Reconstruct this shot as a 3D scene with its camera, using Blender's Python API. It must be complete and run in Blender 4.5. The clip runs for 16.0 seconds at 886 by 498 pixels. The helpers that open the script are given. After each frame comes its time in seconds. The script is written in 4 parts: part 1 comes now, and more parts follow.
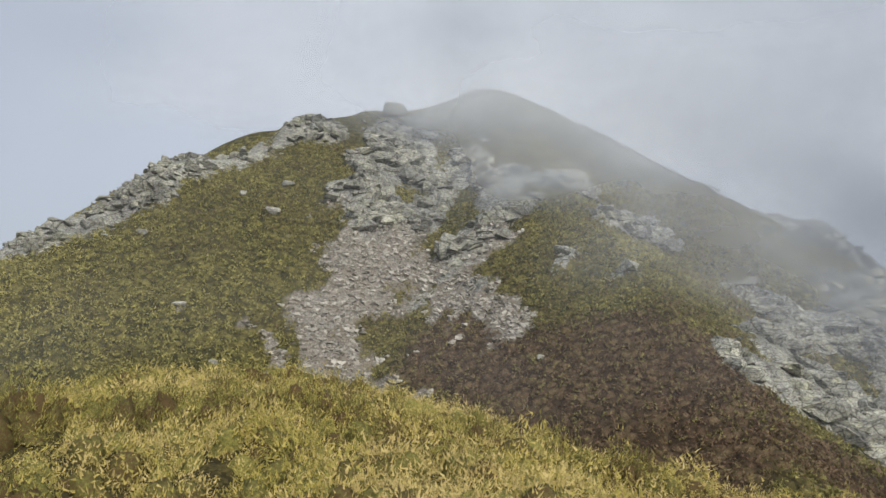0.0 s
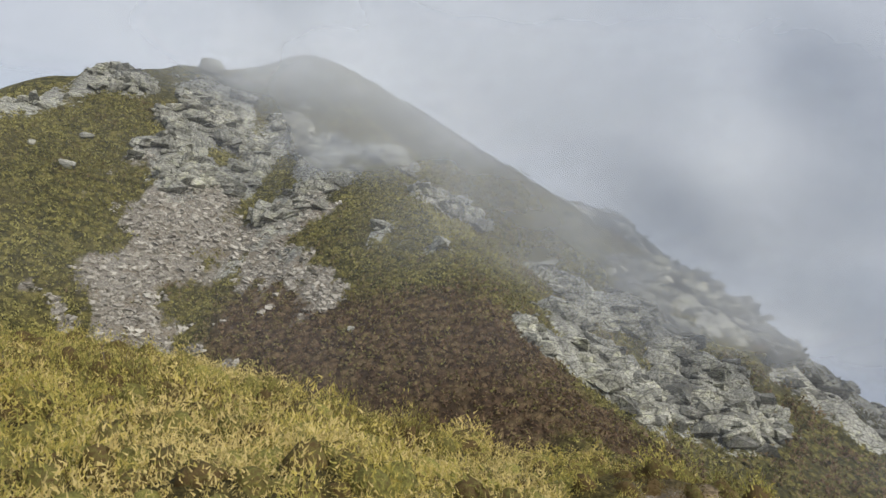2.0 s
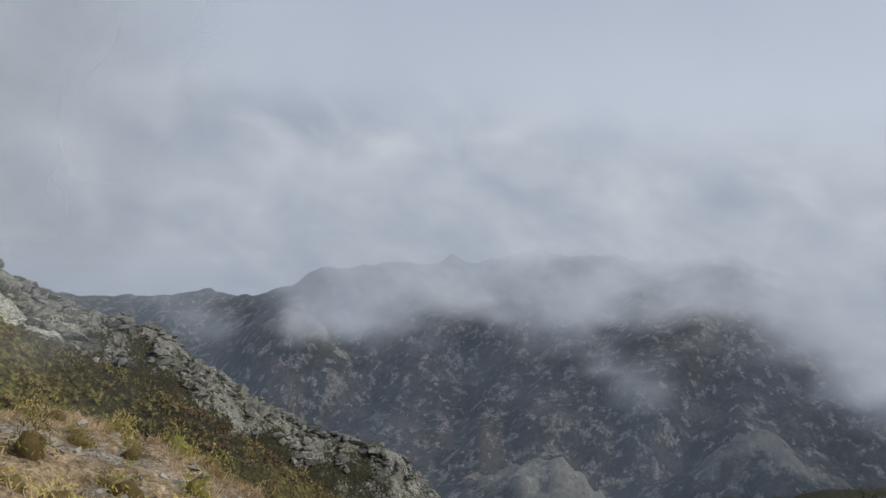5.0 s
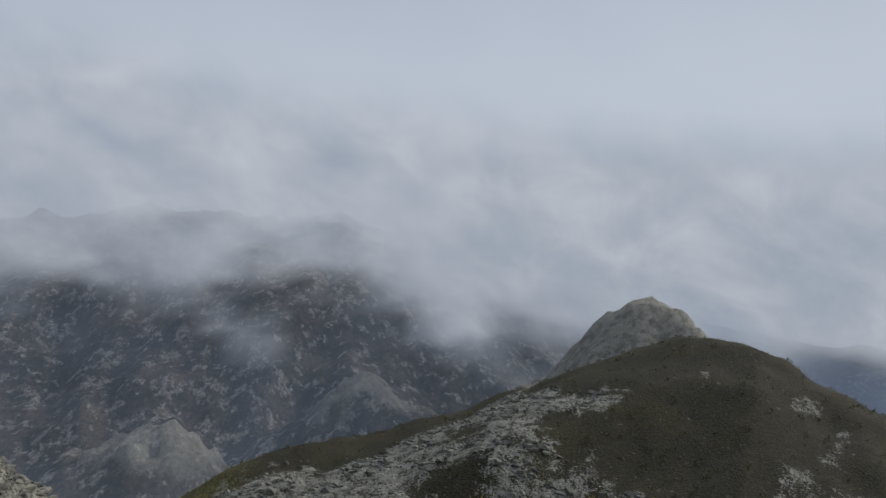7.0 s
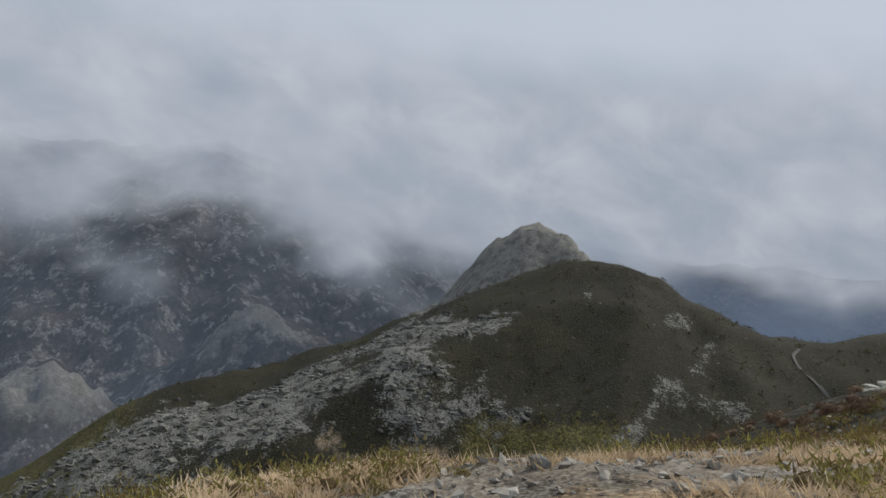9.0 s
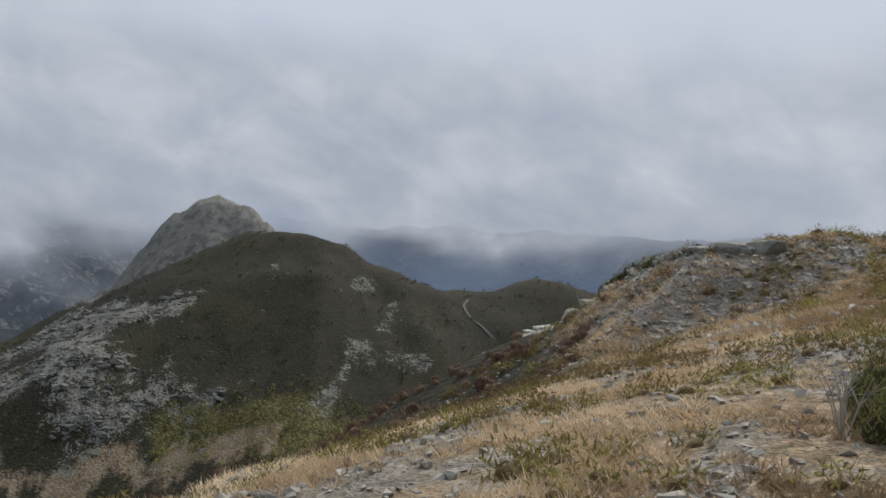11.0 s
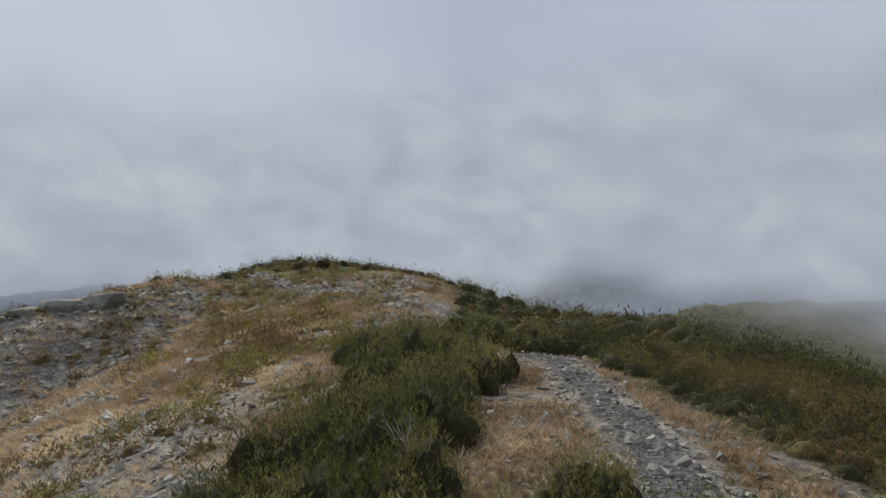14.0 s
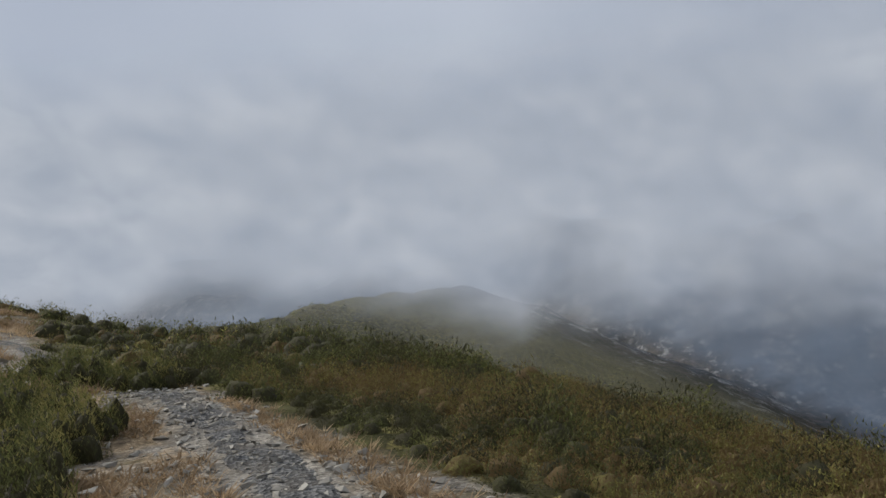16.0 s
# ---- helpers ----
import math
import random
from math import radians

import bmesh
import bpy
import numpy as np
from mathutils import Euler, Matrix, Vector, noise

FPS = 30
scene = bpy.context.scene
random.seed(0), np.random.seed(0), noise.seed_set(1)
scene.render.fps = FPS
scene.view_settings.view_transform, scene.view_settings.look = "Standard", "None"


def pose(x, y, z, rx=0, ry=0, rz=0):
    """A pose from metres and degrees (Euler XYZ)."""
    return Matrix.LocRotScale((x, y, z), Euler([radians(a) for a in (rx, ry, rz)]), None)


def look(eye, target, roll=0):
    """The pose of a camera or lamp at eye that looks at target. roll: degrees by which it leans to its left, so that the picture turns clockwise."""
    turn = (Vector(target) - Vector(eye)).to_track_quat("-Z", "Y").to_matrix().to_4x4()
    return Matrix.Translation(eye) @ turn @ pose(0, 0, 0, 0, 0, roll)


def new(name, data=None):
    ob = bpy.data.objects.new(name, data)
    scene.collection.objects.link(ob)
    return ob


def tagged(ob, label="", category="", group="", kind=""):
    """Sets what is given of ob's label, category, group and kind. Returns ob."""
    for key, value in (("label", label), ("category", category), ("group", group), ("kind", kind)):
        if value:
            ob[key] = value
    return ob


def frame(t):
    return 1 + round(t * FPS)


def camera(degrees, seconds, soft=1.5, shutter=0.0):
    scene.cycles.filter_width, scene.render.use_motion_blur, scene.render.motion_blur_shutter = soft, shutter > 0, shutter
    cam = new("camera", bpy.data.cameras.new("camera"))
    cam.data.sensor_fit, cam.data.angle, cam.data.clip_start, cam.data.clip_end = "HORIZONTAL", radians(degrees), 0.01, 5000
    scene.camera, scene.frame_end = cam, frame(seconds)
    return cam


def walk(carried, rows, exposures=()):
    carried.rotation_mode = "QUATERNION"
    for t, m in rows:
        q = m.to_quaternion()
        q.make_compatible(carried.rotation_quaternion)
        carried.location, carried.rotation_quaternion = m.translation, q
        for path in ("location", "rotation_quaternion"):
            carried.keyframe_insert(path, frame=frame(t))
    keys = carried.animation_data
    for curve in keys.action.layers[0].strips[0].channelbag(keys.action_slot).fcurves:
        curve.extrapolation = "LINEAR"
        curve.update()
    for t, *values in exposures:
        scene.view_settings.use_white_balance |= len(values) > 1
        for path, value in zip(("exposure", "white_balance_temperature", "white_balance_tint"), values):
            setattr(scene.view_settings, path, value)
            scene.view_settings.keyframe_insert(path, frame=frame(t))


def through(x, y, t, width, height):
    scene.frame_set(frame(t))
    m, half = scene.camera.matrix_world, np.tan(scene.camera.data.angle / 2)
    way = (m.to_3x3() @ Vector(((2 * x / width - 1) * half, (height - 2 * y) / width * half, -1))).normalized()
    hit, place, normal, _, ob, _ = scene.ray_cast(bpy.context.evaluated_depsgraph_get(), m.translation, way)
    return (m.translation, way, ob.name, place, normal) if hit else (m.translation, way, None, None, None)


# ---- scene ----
# camera and its walk
cam = camera(62.06, 16.0, soft=1.5)
PATH = [
    (0.0, pose(-0.00, -0.00, -0.00, 95.03, -3.13, 0.44)),
    (0.5, pose(0.09, -0.05, -0.06, 94.93, -3.27, -0.76)),
    (1.0, pose(0.18, -0.12, -0.09, 94.72, -3.60, -3.22)),
    (1.5, pose(0.22, -0.13, -0.08, 94.37, -4.21, -7.53)),
    (2.0, pose(0.29, -0.13, -0.08, 93.95, -4.91, -13.82)),
    (2.5, pose(0.34, -0.11, -0.10, 93.37, -5.59, -21.56)),
    (3.0, pose(0.39, -0.05, -0.09, 92.77, -6.29, -30.63)),
    (3.5, pose(0.49, -0.03, -0.10, 92.21, -6.91, -40.89)),
    (4.0, pose(0.60, -0.03, -0.12, 91.86, -7.42, -52.00)),
    (4.5, pose(0.67, -0.01, -0.12, 91.72, -7.68, -63.44)),
    (5.0, pose(0.74, -0.02, -0.13, 91.60, -7.78, -73.98)),
    (7.5, pose(0.68, 0.40, 0.00, 91.27, -6.51, -106.81)),
    (8.2, pose(0.65, 0.51, 0.05, 89.41, -6.06, -109.00)),
    (10.3, pose(0.83, 1.02, 0.28, 86.21, -4.98, -124.38)),
    (10.5, pose(0.84, 1.01, 0.36, 86.44, -4.60, -127.62)),
    (11.0, pose(0.86, 0.89, 0.50, 87.09, -3.39, -136.40)),
    (11.5, pose(0.86, 0.64, 0.52, 87.72, -2.18, -145.75)),
    (12.0, pose(0.97, 0.36, 0.57, 88.19, -1.01, -154.56)),
    (12.5, pose(1.15, -0.03, 0.67, 88.72, -0.18, -162.50)),
    (13.0, pose(1.14, -0.45, 0.73, 89.37, 0.57, -169.90)),
    (13.5, pose(1.10, -0.93, 0.74, 90.30, 0.62, -177.06)),
    (14.0, pose(1.12, -1.40, 0.83, 91.45, 1.26, -184.04)),
    (14.5, pose(1.06, -1.77, 0.87, 92.31, 2.16, -190.88)),
    (15.0, pose(0.98, -2.06, 0.90, 92.53, 3.12, -197.58)),
    (15.5, pose(1.00, -2.32, 0.95, 91.74, 4.54, -205.03)),
    (16.0, pose(0.95, -2.52, 0.95, 90.12, 5.47, -214.02)),
]
walk(cam, PATH, [(0.0, 0.02), (5.0, -0.03), (8.0, -0.15), (10.5, 0.04), (12.5, -0.02), (14.0, -0.1), (16.0, -0.1)])

# world: overcast sky, one soft sun in the south-east
SUN_BEARING, SUN_HEIGHT = 156, 38
world = bpy.data.worlds.new("world")
scene.world = world
world.use_nodes = True
wn, wl = world.node_tree.nodes, world.node_tree.links
wn.clear()


def wnode(kind, **values):
    n = wn.new(kind)
    for k, v in values.items():
        n.inputs[k].default_value = v
    return n


sky = wnode("ShaderNodeTexSky")
sky.sky_type, sky.sun_disc = "NISHITA", False
sky.sun_elevation, sky.sun_rotation = radians(SUN_HEIGHT), radians(SUN_BEARING)
coord = wnode("ShaderNodeTexCoord")
stretch = wnode("ShaderNodeMapping", Scale=(1.0, 1.0, 1.2))
wl.new(coord.outputs["Generated"], stretch.inputs["Vector"])
billow = wnode("ShaderNodeTexNoise", Scale=1.5, Detail=3.0, Roughness=0.40, Distortion=0.1)
wl.new(stretch.outputs["Vector"], billow.inputs["Vector"])
tone = wn.new("ShaderNodeValToRGB")
tone.color_ramp.elements[0].position, tone.color_ramp.elements[0].color = 0.30, (0.41, 0.46, 0.56, 1)
tone.color_ramp.elements[1].position, tone.color_ramp.elements[1].color = 0.72, (0.57, 0.62, 0.71, 1)
wl.new(billow.outputs["Fac"], tone.inputs["Fac"])
dim = wnode("ShaderNodeVectorMath")
dim.operation = "SCALE"
dim.inputs["Scale"].default_value = 0.1
wl.new(sky.outputs["Color"], dim.inputs[0])
veil = wn.new("ShaderNodeMixRGB")
veil.inputs["Fac"].default_value = 0.93
wl.new(dim.outputs["Vector"], veil.inputs["Color1"])
wl.new(tone.outputs["Color"], veil.inputs["Color2"])
back = wnode("ShaderNodeBackground", Strength=1.0)
wl.new(veil.outputs["Color"], back.inputs["Color"])
wout = wn.new("ShaderNodeOutputWorld")
wl.new(back.outputs["Background"], wout.inputs["Surface"])

sun = new("sun", bpy.data.lights.new("sun", "SUN"))
sun.data.energy, sun.data.angle, sun.data.color = 3.0, radians(18), (1.0, 0.95, 0.86)
sa, sh = radians(SUN_BEARING), radians(SUN_HEIGHT)
sun.matrix_world = look((0, 0, 60), (-math.sin(sa) * math.cos(sh), -math.cos(sa) * math.cos(sh), 60 - math.sin(sh)))

# ---- materials ----
class Shade:
    """A node material, built step by step."""

    def __init__(self, name):
        self.mat = bpy.data.materials.new(name)
        self.mat.use_nodes = True
        self.n, self.l = self.mat.node_tree.nodes, self.mat.node_tree.links
        self.n.clear()
        self.out = self.n.new("ShaderNodeOutputMaterial")
        self.pos = self.n.new("ShaderNodeNewGeometry").outputs["Position"]
        self.geo = self.pos.node

    def put(self, socket, v):
        if hasattr(v, "is_linked"):
            self.l.new(v, socket)
        elif isinstance(v, tuple) and len(v) == 3 and socket.type == "RGBA":
            socket.default_value = (*v, 1)
        else:
            socket.default_value = v

    def noise(self, scale, detail=4.0, rough=0.55, vector=None, distortion=0.0):
        t = self.n.new("ShaderNodeTexNoise")
        self.l.new(vector or self.pos, t.inputs["Vector"])
        for k, v in (("Scale", scale), ("Detail", detail), ("Roughness", rough), ("Distortion", distortion)):
            t.inputs[k].default_value = v
        return t.outputs["Fac"]

    def cells(self, scale, feature="F1", vector=None):
        t = self.n.new("ShaderNodeTexVoronoi")
        t.feature = feature
        self.l.new(vector or self.pos, t.inputs["Vector"])
        t.inputs["Scale"].default_value = scale
        return t

    def stretch(self, scale, rotation=(0, 0, 0)):
        t = self.n.new("ShaderNodeMapping")
        self.l.new(self.pos, t.inputs["Vector"])
        t.inputs["Scale"].default_value, t.inputs["Rotation"].default_value = scale, rotation
        return t.outputs["Vector"]

    def ramp(self, fac, *stops):
        t = self.n.new("ShaderNodeValToRGB")
        e = t.color_ramp.elements
        while len(e) < len(stops):
            e.new(0.5)
        for el, (p, c) in zip(e, stops):
            el.position, el.color = p, (*c, 1) if isinstance(c, tuple) else (c, c, c, 1)
        self.put(t.inputs["Fac"], fac)
        return t.outputs["Color"]

    def mix(self, fac, a, b, kind="MIX"):
        t = self.n.new("ShaderNodeMixRGB")
        t.blend_type = kind
        for s, v in zip(("Fac", "Color1", "Color2"), (fac, a, b)):
            self.put(t.inputs[s], v)
        return t.outputs["Color"]

    def math(self, op, a, b=0.0):
        t = self.n.new("ShaderNodeMath")
        t.operation = op
        self.put(t.inputs[0], a)
        self.put(t.inputs[1], b)
        return t.outputs[0]

    def attr(self, name):
        t = self.n.new("ShaderNodeAttribute")
        t.attribute_name = name
        return t

    def split(self, color):
        t = self.n.new("ShaderNodeSeparateColor")
        self.l.new(color, t.inputs["Color"])
        return t.outputs

    def bump(self, height, strength, dist, under=None):
        t = self.n.new("ShaderNodeBump")
        t.inputs["Strength"].default_value, t.inputs["Distance"].default_value = strength, dist
        self.l.new(height, t.inputs["Height"])
        if under:
            self.l.new(under, t.inputs["Normal"])
        return t.outputs["Normal"]

    def surface(self, color, rough=0.9, normal=None, sheen=0.0, spec=0.3, through=0.0):
        b = self.n.new("ShaderNodeBsdfPrincipled")
        self.put(b.inputs["Base Color"], color)
        self.put(b.inputs["Roughness"], rough)
        b.inputs["Specular IOR Level"].default_value = spec
        if normal:
            self.l.new(normal, b.inputs["Normal"])
        end = b.outputs["BSDF"]
        if through:
            tr = self.n.new("ShaderNodeBsdfTranslucent")
            self.put(tr.inputs["Color"], color)
            m = self.n.new("ShaderNodeMixShader")
            m.inputs["Fac"].default_value = through
            self.l.new(end, m.inputs[1])
            self.l.new(tr.outputs[0], m.inputs[2])
            end = m.outputs[0]
        self.l.new(end, self.out.inputs["Surface"])
        return self.mat


def rock_color(s, bare=0.0):
    """Grey quartzite: fine grain, lichen, dark joints at two scales; bare darkens it for cloud shade."""
    big, fine = s.noise(0.35, 5, 0.6), s.noise(3.5, 6, 0.65)
    base = s.ramp(fine, (0.28, (0.13, 0.13, 0.118)), (0.5, (0.40, 0.395, 0.345)), (0.75, (0.62, 0.61, 0.54)))
    lichen = s.ramp(s.noise(1.1, 5, 0.7), (0.50, 0.0), (0.62, 1.0))
    base = s.mix(s.math("MULTIPLY", lichen, 0.55), base, (0.52, 0.52, 0.35))
    base = s.mix(s.ramp(big, (0.46, 0.0), (0.66, 0.4)), base, (0.16, 0.155, 0.145))
    rib = s.noise(0.22, 5, 0.65, s.stretch((1.0, 1.0, 0.16)))
    base = s.mix(s.ramp(rib, (0.48, 0.0), (0.60, 0.5)), base, (0.12, 0.12, 0.115))
    strata = s.noise(1.3, 5, 0.7, s.stretch((0.5, 0.5, 5.0), (0.55, 0.25, 0.3)))
    base = s.mix(s.ramp(strata, (0.36, 0.85), (0.45, 0.0)), base, (0.055, 0.052, 0.046))
    for scale, wide in ((0.55, 0.05), (1.7, 0.06)):
        joint = s.cells(scale, "DISTANCE_TO_EDGE", s.stretch((1.0, 2.4, 1.5), (0.4, 0.3, 0.6))).outputs["Distance"]
        base = s.mix(s.ramp(joint, (0.0, 0.8), (wide, 0.0)), base, (0.045, 0.043, 0.038))
    # the same rock darkened: cloud shade put into its colour
    cloud_shade = s.ramp(fine, (0.28, (0.045, 0.046, 0.046)), (0.5, (0.125, 0.125, 0.12)), (0.75, (0.24, 0.235, 0.22)))
    cloud_shade = s.mix(s.ramp(rib, (0.44, 0.0), (0.56, 0.7)), cloud_shade, (0.05, 0.05, 0.05))
    return s.mix(bare, base, cloud_shade)


def make_ground():
    s = Shade("mountain_ground")
    r1, r2 = s.split(s.attr("cover_a").outputs["Color"]), s.split(s.attr("cover_b").outputs["Color"])
    rock, scree, brown = r1[0], r1[1], r1[2]
    gold, straw, dark = r2[0], r2[1], r2[2]
    far = s.attr("far").outputs["Fac"]
    n_small, n_mid, n_big = s.noise(5.0, 6, 0.65), s.noise(0.9, 5, 0.6), s.noise(0.12, 4, 0.55)
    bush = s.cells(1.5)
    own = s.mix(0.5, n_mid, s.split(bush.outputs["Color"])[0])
    # shade between bushes, painted as dark rims around the cells
    gap_shade = s.ramp(bush.outputs["Distance"], (0.36, 0.0), (0.66, 0.5))
    green = s.ramp(own, (0.28, (0.050, 0.048, 0.018)), (0.50, (0.105, 0.098, 0.034)), (0.72, (0.19, 0.165, 0.055)))
    green = s.mix(s.ramp(n_big, (0.45, 0.0), (0.65, 0.5)), green, (0.10, 0.085, 0.035))
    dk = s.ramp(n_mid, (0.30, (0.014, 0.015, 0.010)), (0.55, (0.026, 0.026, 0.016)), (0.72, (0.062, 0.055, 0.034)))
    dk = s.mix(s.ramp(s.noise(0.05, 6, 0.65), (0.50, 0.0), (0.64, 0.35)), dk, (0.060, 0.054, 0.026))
    dk = s.mix(s.ramp(s.noise(0.5, 4, 0.7), (0.66, 0.0), (0.70, 0.8)), dk, (0.20, 0.195, 0.18))
    br = s.ramp(own, (0.28, (0.05, 0.033, 0.022)), (0.52, (0.105, 0.070, 0.044)), (0.72, (0.16, 0.115, 0.065)))
    gd = s.ramp(n_small, (0.30, (0.030, 0.026, 0.012)), (0.55, (0.075, 0.062, 0.022)), (0.75, (0.17, 0.13, 0.045)))
    st = s.ramp(n_small, (0.30, (0.11, 0.08, 0.048)), (0.52, (0.25, 0.185, 0.115)), (0.75, (0.42, 0.335, 0.225)))
    stone = s.cells(9.0)
    sc = s.mix(0.65, s.ramp(s.split(stone.outputs["Color"])[0], (0.0, (0.11, 0.10, 0.088)), (0.5, (0.28, 0.262, 0.23)), (1.0, (0.50, 0.475, 0.42))),
               s.ramp(n_small, (0.3, (0.085, 0.072, 0.055)), (0.7, (0.29, 0.265, 0.225))))
    st = s.mix(s.ramp(s.noise(0.8, 5, 0.7), (0.50, 0.0), (0.60, 0.85)), st, sc)
    st = s.mix(s.ramp(s.noise(1.7, 6, 0.7), (0.56, 0.0), (0.64, 0.7)), st, (0.10, 0.085, 0.045))
    sc = s.mix(s.ramp(s.noise(0.45, 5, 0.65), (0.46, 0.0), (0.62, 0.6)), sc, (0.18, 0.145, 0.10))
    rk = rock_color(s, s.attr("cloud_shade").outputs["Fac"])
    edge = s.noise(1.6, 5, 0.7)
    patch = s.mix(0.5, edge, s.noise(0.28, 7, 0.72, s.stretch((1.0, 1.0, 0.45))))

    def part_of(weight, soft=0.12, by=None, much=0.9):
        w = s.math("ADD", weight, s.math("MULTIPLY", s.math("SUBTRACT", by or edge, 0.5), much))
        return s.ramp(w, (0.5 - soft, 0.0), (0.5 + soft, 1.0))

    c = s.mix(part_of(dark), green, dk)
    c = s.mix(part_of(brown, 0.2), c, br)
    c = s.mix(gap_shade, c, (0.024, 0.020, 0.012))
    c = s.mix(part_of(gold, 0.2), c, gd)
    c = s.mix(part_of(straw, 0.15, patch, 1.7), c, st)
    c = s.mix(part_of(scree), c, sc)
    grit = s.split(s.cells(34.0).outputs["Color"])[0]
    c = s.mix(1.0, c, s.ramp(grit, (0.0, 0.55), (1.0, 1.4)), "MULTIPLY")
    bare = part_of(rock, 0.07, patch, 3.0)
    c = s.mix(bare, c, rk)
    # distant slopes: woods, heath and crags at a coarser grain
    f1, f2 = s.noise(0.016, 8, 0.68), s.noise(0.06, 7, 0.7, s.stretch((1, 1, 0.35)))
    fc = s.ramp(f1, (0.36, (0.022, 0.027, 0.022)), (0.50, (0.055, 0.052, 0.042)), (0.64, (0.115, 0.098, 0.080)))
    fc = s.mix(s.ramp(f2, (0.54, 0.0), (0.61, 0.85)), fc, (0.34, 0.33, 0.31))
    fc = s.mix(s.ramp(s.noise(0.025, 9, 0.75, s.stretch((1, 1, 0.6))), (0.56, 0.0), (0.60, 0.8)), fc, (0.30, 0.285, 0.255))
    fc = s.mix(s.ramp(s.noise(0.3, 4, 0.7), (0.45, 0.55), (0.60, 0.0)), fc, (0.022, 0.022, 0.019))
    fc = s.mix(s.ramp(s.noise(0.11, 5, 0.7, s.stretch((1, 1, 0.2))), (0.50, 0.0), (0.62, 0.6)), fc, (0.105, 0.085, 0.075))
    c = s.mix(far, c, fc)
    h = s.mix(0.5, s.noise(2.2, 8, 0.7), s.cells(26.0).outputs["Distance"])
    rh = s.mix(0.6, s.cells(0.9, "F1", s.stretch((1.0, 2.6, 1.6), (0.3, 0.2, 0.5))).outputs["Distance"], s.noise(3.0, 8, 0.7))
    low = s.n.new("ShaderNodeBump")
    s.l.new(s.math("MULTIPLY", bare, 0.6), low.inputs["Strength"])
    low.inputs["Distance"].default_value = 0.25
    s.l.new(rh, low.inputs["Height"])
    s.l.new(s.bump(h, 0.5, 0.05, s.bump(s.math("SUBTRACT", 0.8, bush.outputs["Distance"]), 0.55, 0.35)), low.inputs["Normal"])
    nrm = low.outputs["Normal"]
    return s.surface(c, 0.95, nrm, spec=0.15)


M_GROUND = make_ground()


def make_mist(name, color, glow=None):
    """Cloud droplets: sheets without glow scatter the light, those with glow emit a set cloud or haze colour."""
    s = Shade(name)
    w = s.noise(1.0, 4, 0.48, s.attr("drift").outputs["Vector"], 0.3)
    dens = s.math("MULTIPLY", s.attr("veil").outputs["Fac"], s.math("ADD", 1.0, s.math("MULTIPLY", s.math("SUBTRACT", w, 0.5), s.attr("wisp").outputs["Fac"])))
    fac = s.math("MINIMUM", s.math("MAXIMUM", dens, 0.002), 1.0)
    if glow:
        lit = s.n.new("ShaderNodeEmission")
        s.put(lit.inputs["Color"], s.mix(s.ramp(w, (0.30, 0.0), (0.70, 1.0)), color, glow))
    else:
        lit = s.n.new("ShaderNodeMixShader")
        lit.inputs[0].default_value = 0.5
        for k, kind in ((1, "ShaderNodeBsdfDiffuse"), (2, "ShaderNodeBsdfTranslucent")):
            b = s.n.new(kind)
            b.inputs["Color"].default_value = (*color, 1)
            s.l.new(b.outputs[0], lit.inputs[k])
    clear = s.n.new("ShaderNodeBsdfTransparent")
    m = s.n.new("ShaderNodeMixShader")
    s.l.new(fac, m.inputs[0])
    s.l.new(clear.outputs[0], m.inputs[1])
    s.l.new(lit.outputs[0], m.inputs[2])
    s.l.new(m.outputs[0], s.out.inputs["Surface"])
    return s.mat


M_MIST = make_mist("near_mist", (0.86, 0.90, 0.97))
# these three emit their own colour instead of being lit
M_CLOUD = make_mist("glowing_cloud", (0.32, 0.37, 0.455), (0.55, 0.585, 0.645))
M_HAZE = make_mist("glowing_haze", (0.12, 0.155, 0.215), (0.15, 0.19, 0.26))
M_DEEP = make_mist("glowing_deep_haze", (0.085, 0.125, 0.20), (0.11, 0.155, 0.24))


def make_foliage(name, *colors, through=0.25, rough=0.75, grain=0.0):
    """Leaves: tint from 0 to 1 runs through the colours, with each leaf a little its own."""
    s = Shade(name)
    own = s.geo.outputs["Random Per Island"]
    t = s.math("ADD", s.attr("tint").outputs["Fac"], s.math("MULTIPLY", s.math("SUBTRACT", own, 0.5), 0.35))
    if grain:
        t = s.math("ADD", t, s.math("MULTIPLY", s.math("SUBTRACT", s.noise(grain, 3, 0.75), 0.5), 0.9))
    n = len(colors) - 1
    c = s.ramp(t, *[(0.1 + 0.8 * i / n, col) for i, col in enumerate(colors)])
    return s.surface(c, rough, s.bump(s.noise(grain, 3, 0.75), 1.0, 0.5 / grain) if grain else None, spec=0.2, through=through)


M_HEATH = make_foliage("heath", (0.155, 0.105, 0.045), (0.22, 0.205, 0.062), (0.40, 0.37, 0.105), (0.60, 0.49, 0.13), (0.70, 0.56, 0.24), through=0.32, grain=30.0)
M_SHRUB = make_foliage("shrub_leaves", (0.058, 0.052, 0.024), (0.092, 0.096, 0.036), (0.155, 0.165, 0.052), (0.30, 0.26, 0.09), grain=24.0)
M_SLOPE = make_foliage("slope_heath", (0.13, 0.080, 0.052), (0.21, 0.145, 0.090), (0.19, 0.175, 0.062), (0.30, 0.275, 0.090), (0.42, 0.37, 0.125), through=0.1, rough=0.9, grain=9.0)
M_STRAW = make_foliage("dry_grass", (0.25, 0.17, 0.095), (0.52, 0.385, 0.235), (0.76, 0.61, 0.42), through=0.4)
M_TWIG = Shade("bare_twig").surface((0.20, 0.17, 0.14), 0.85)


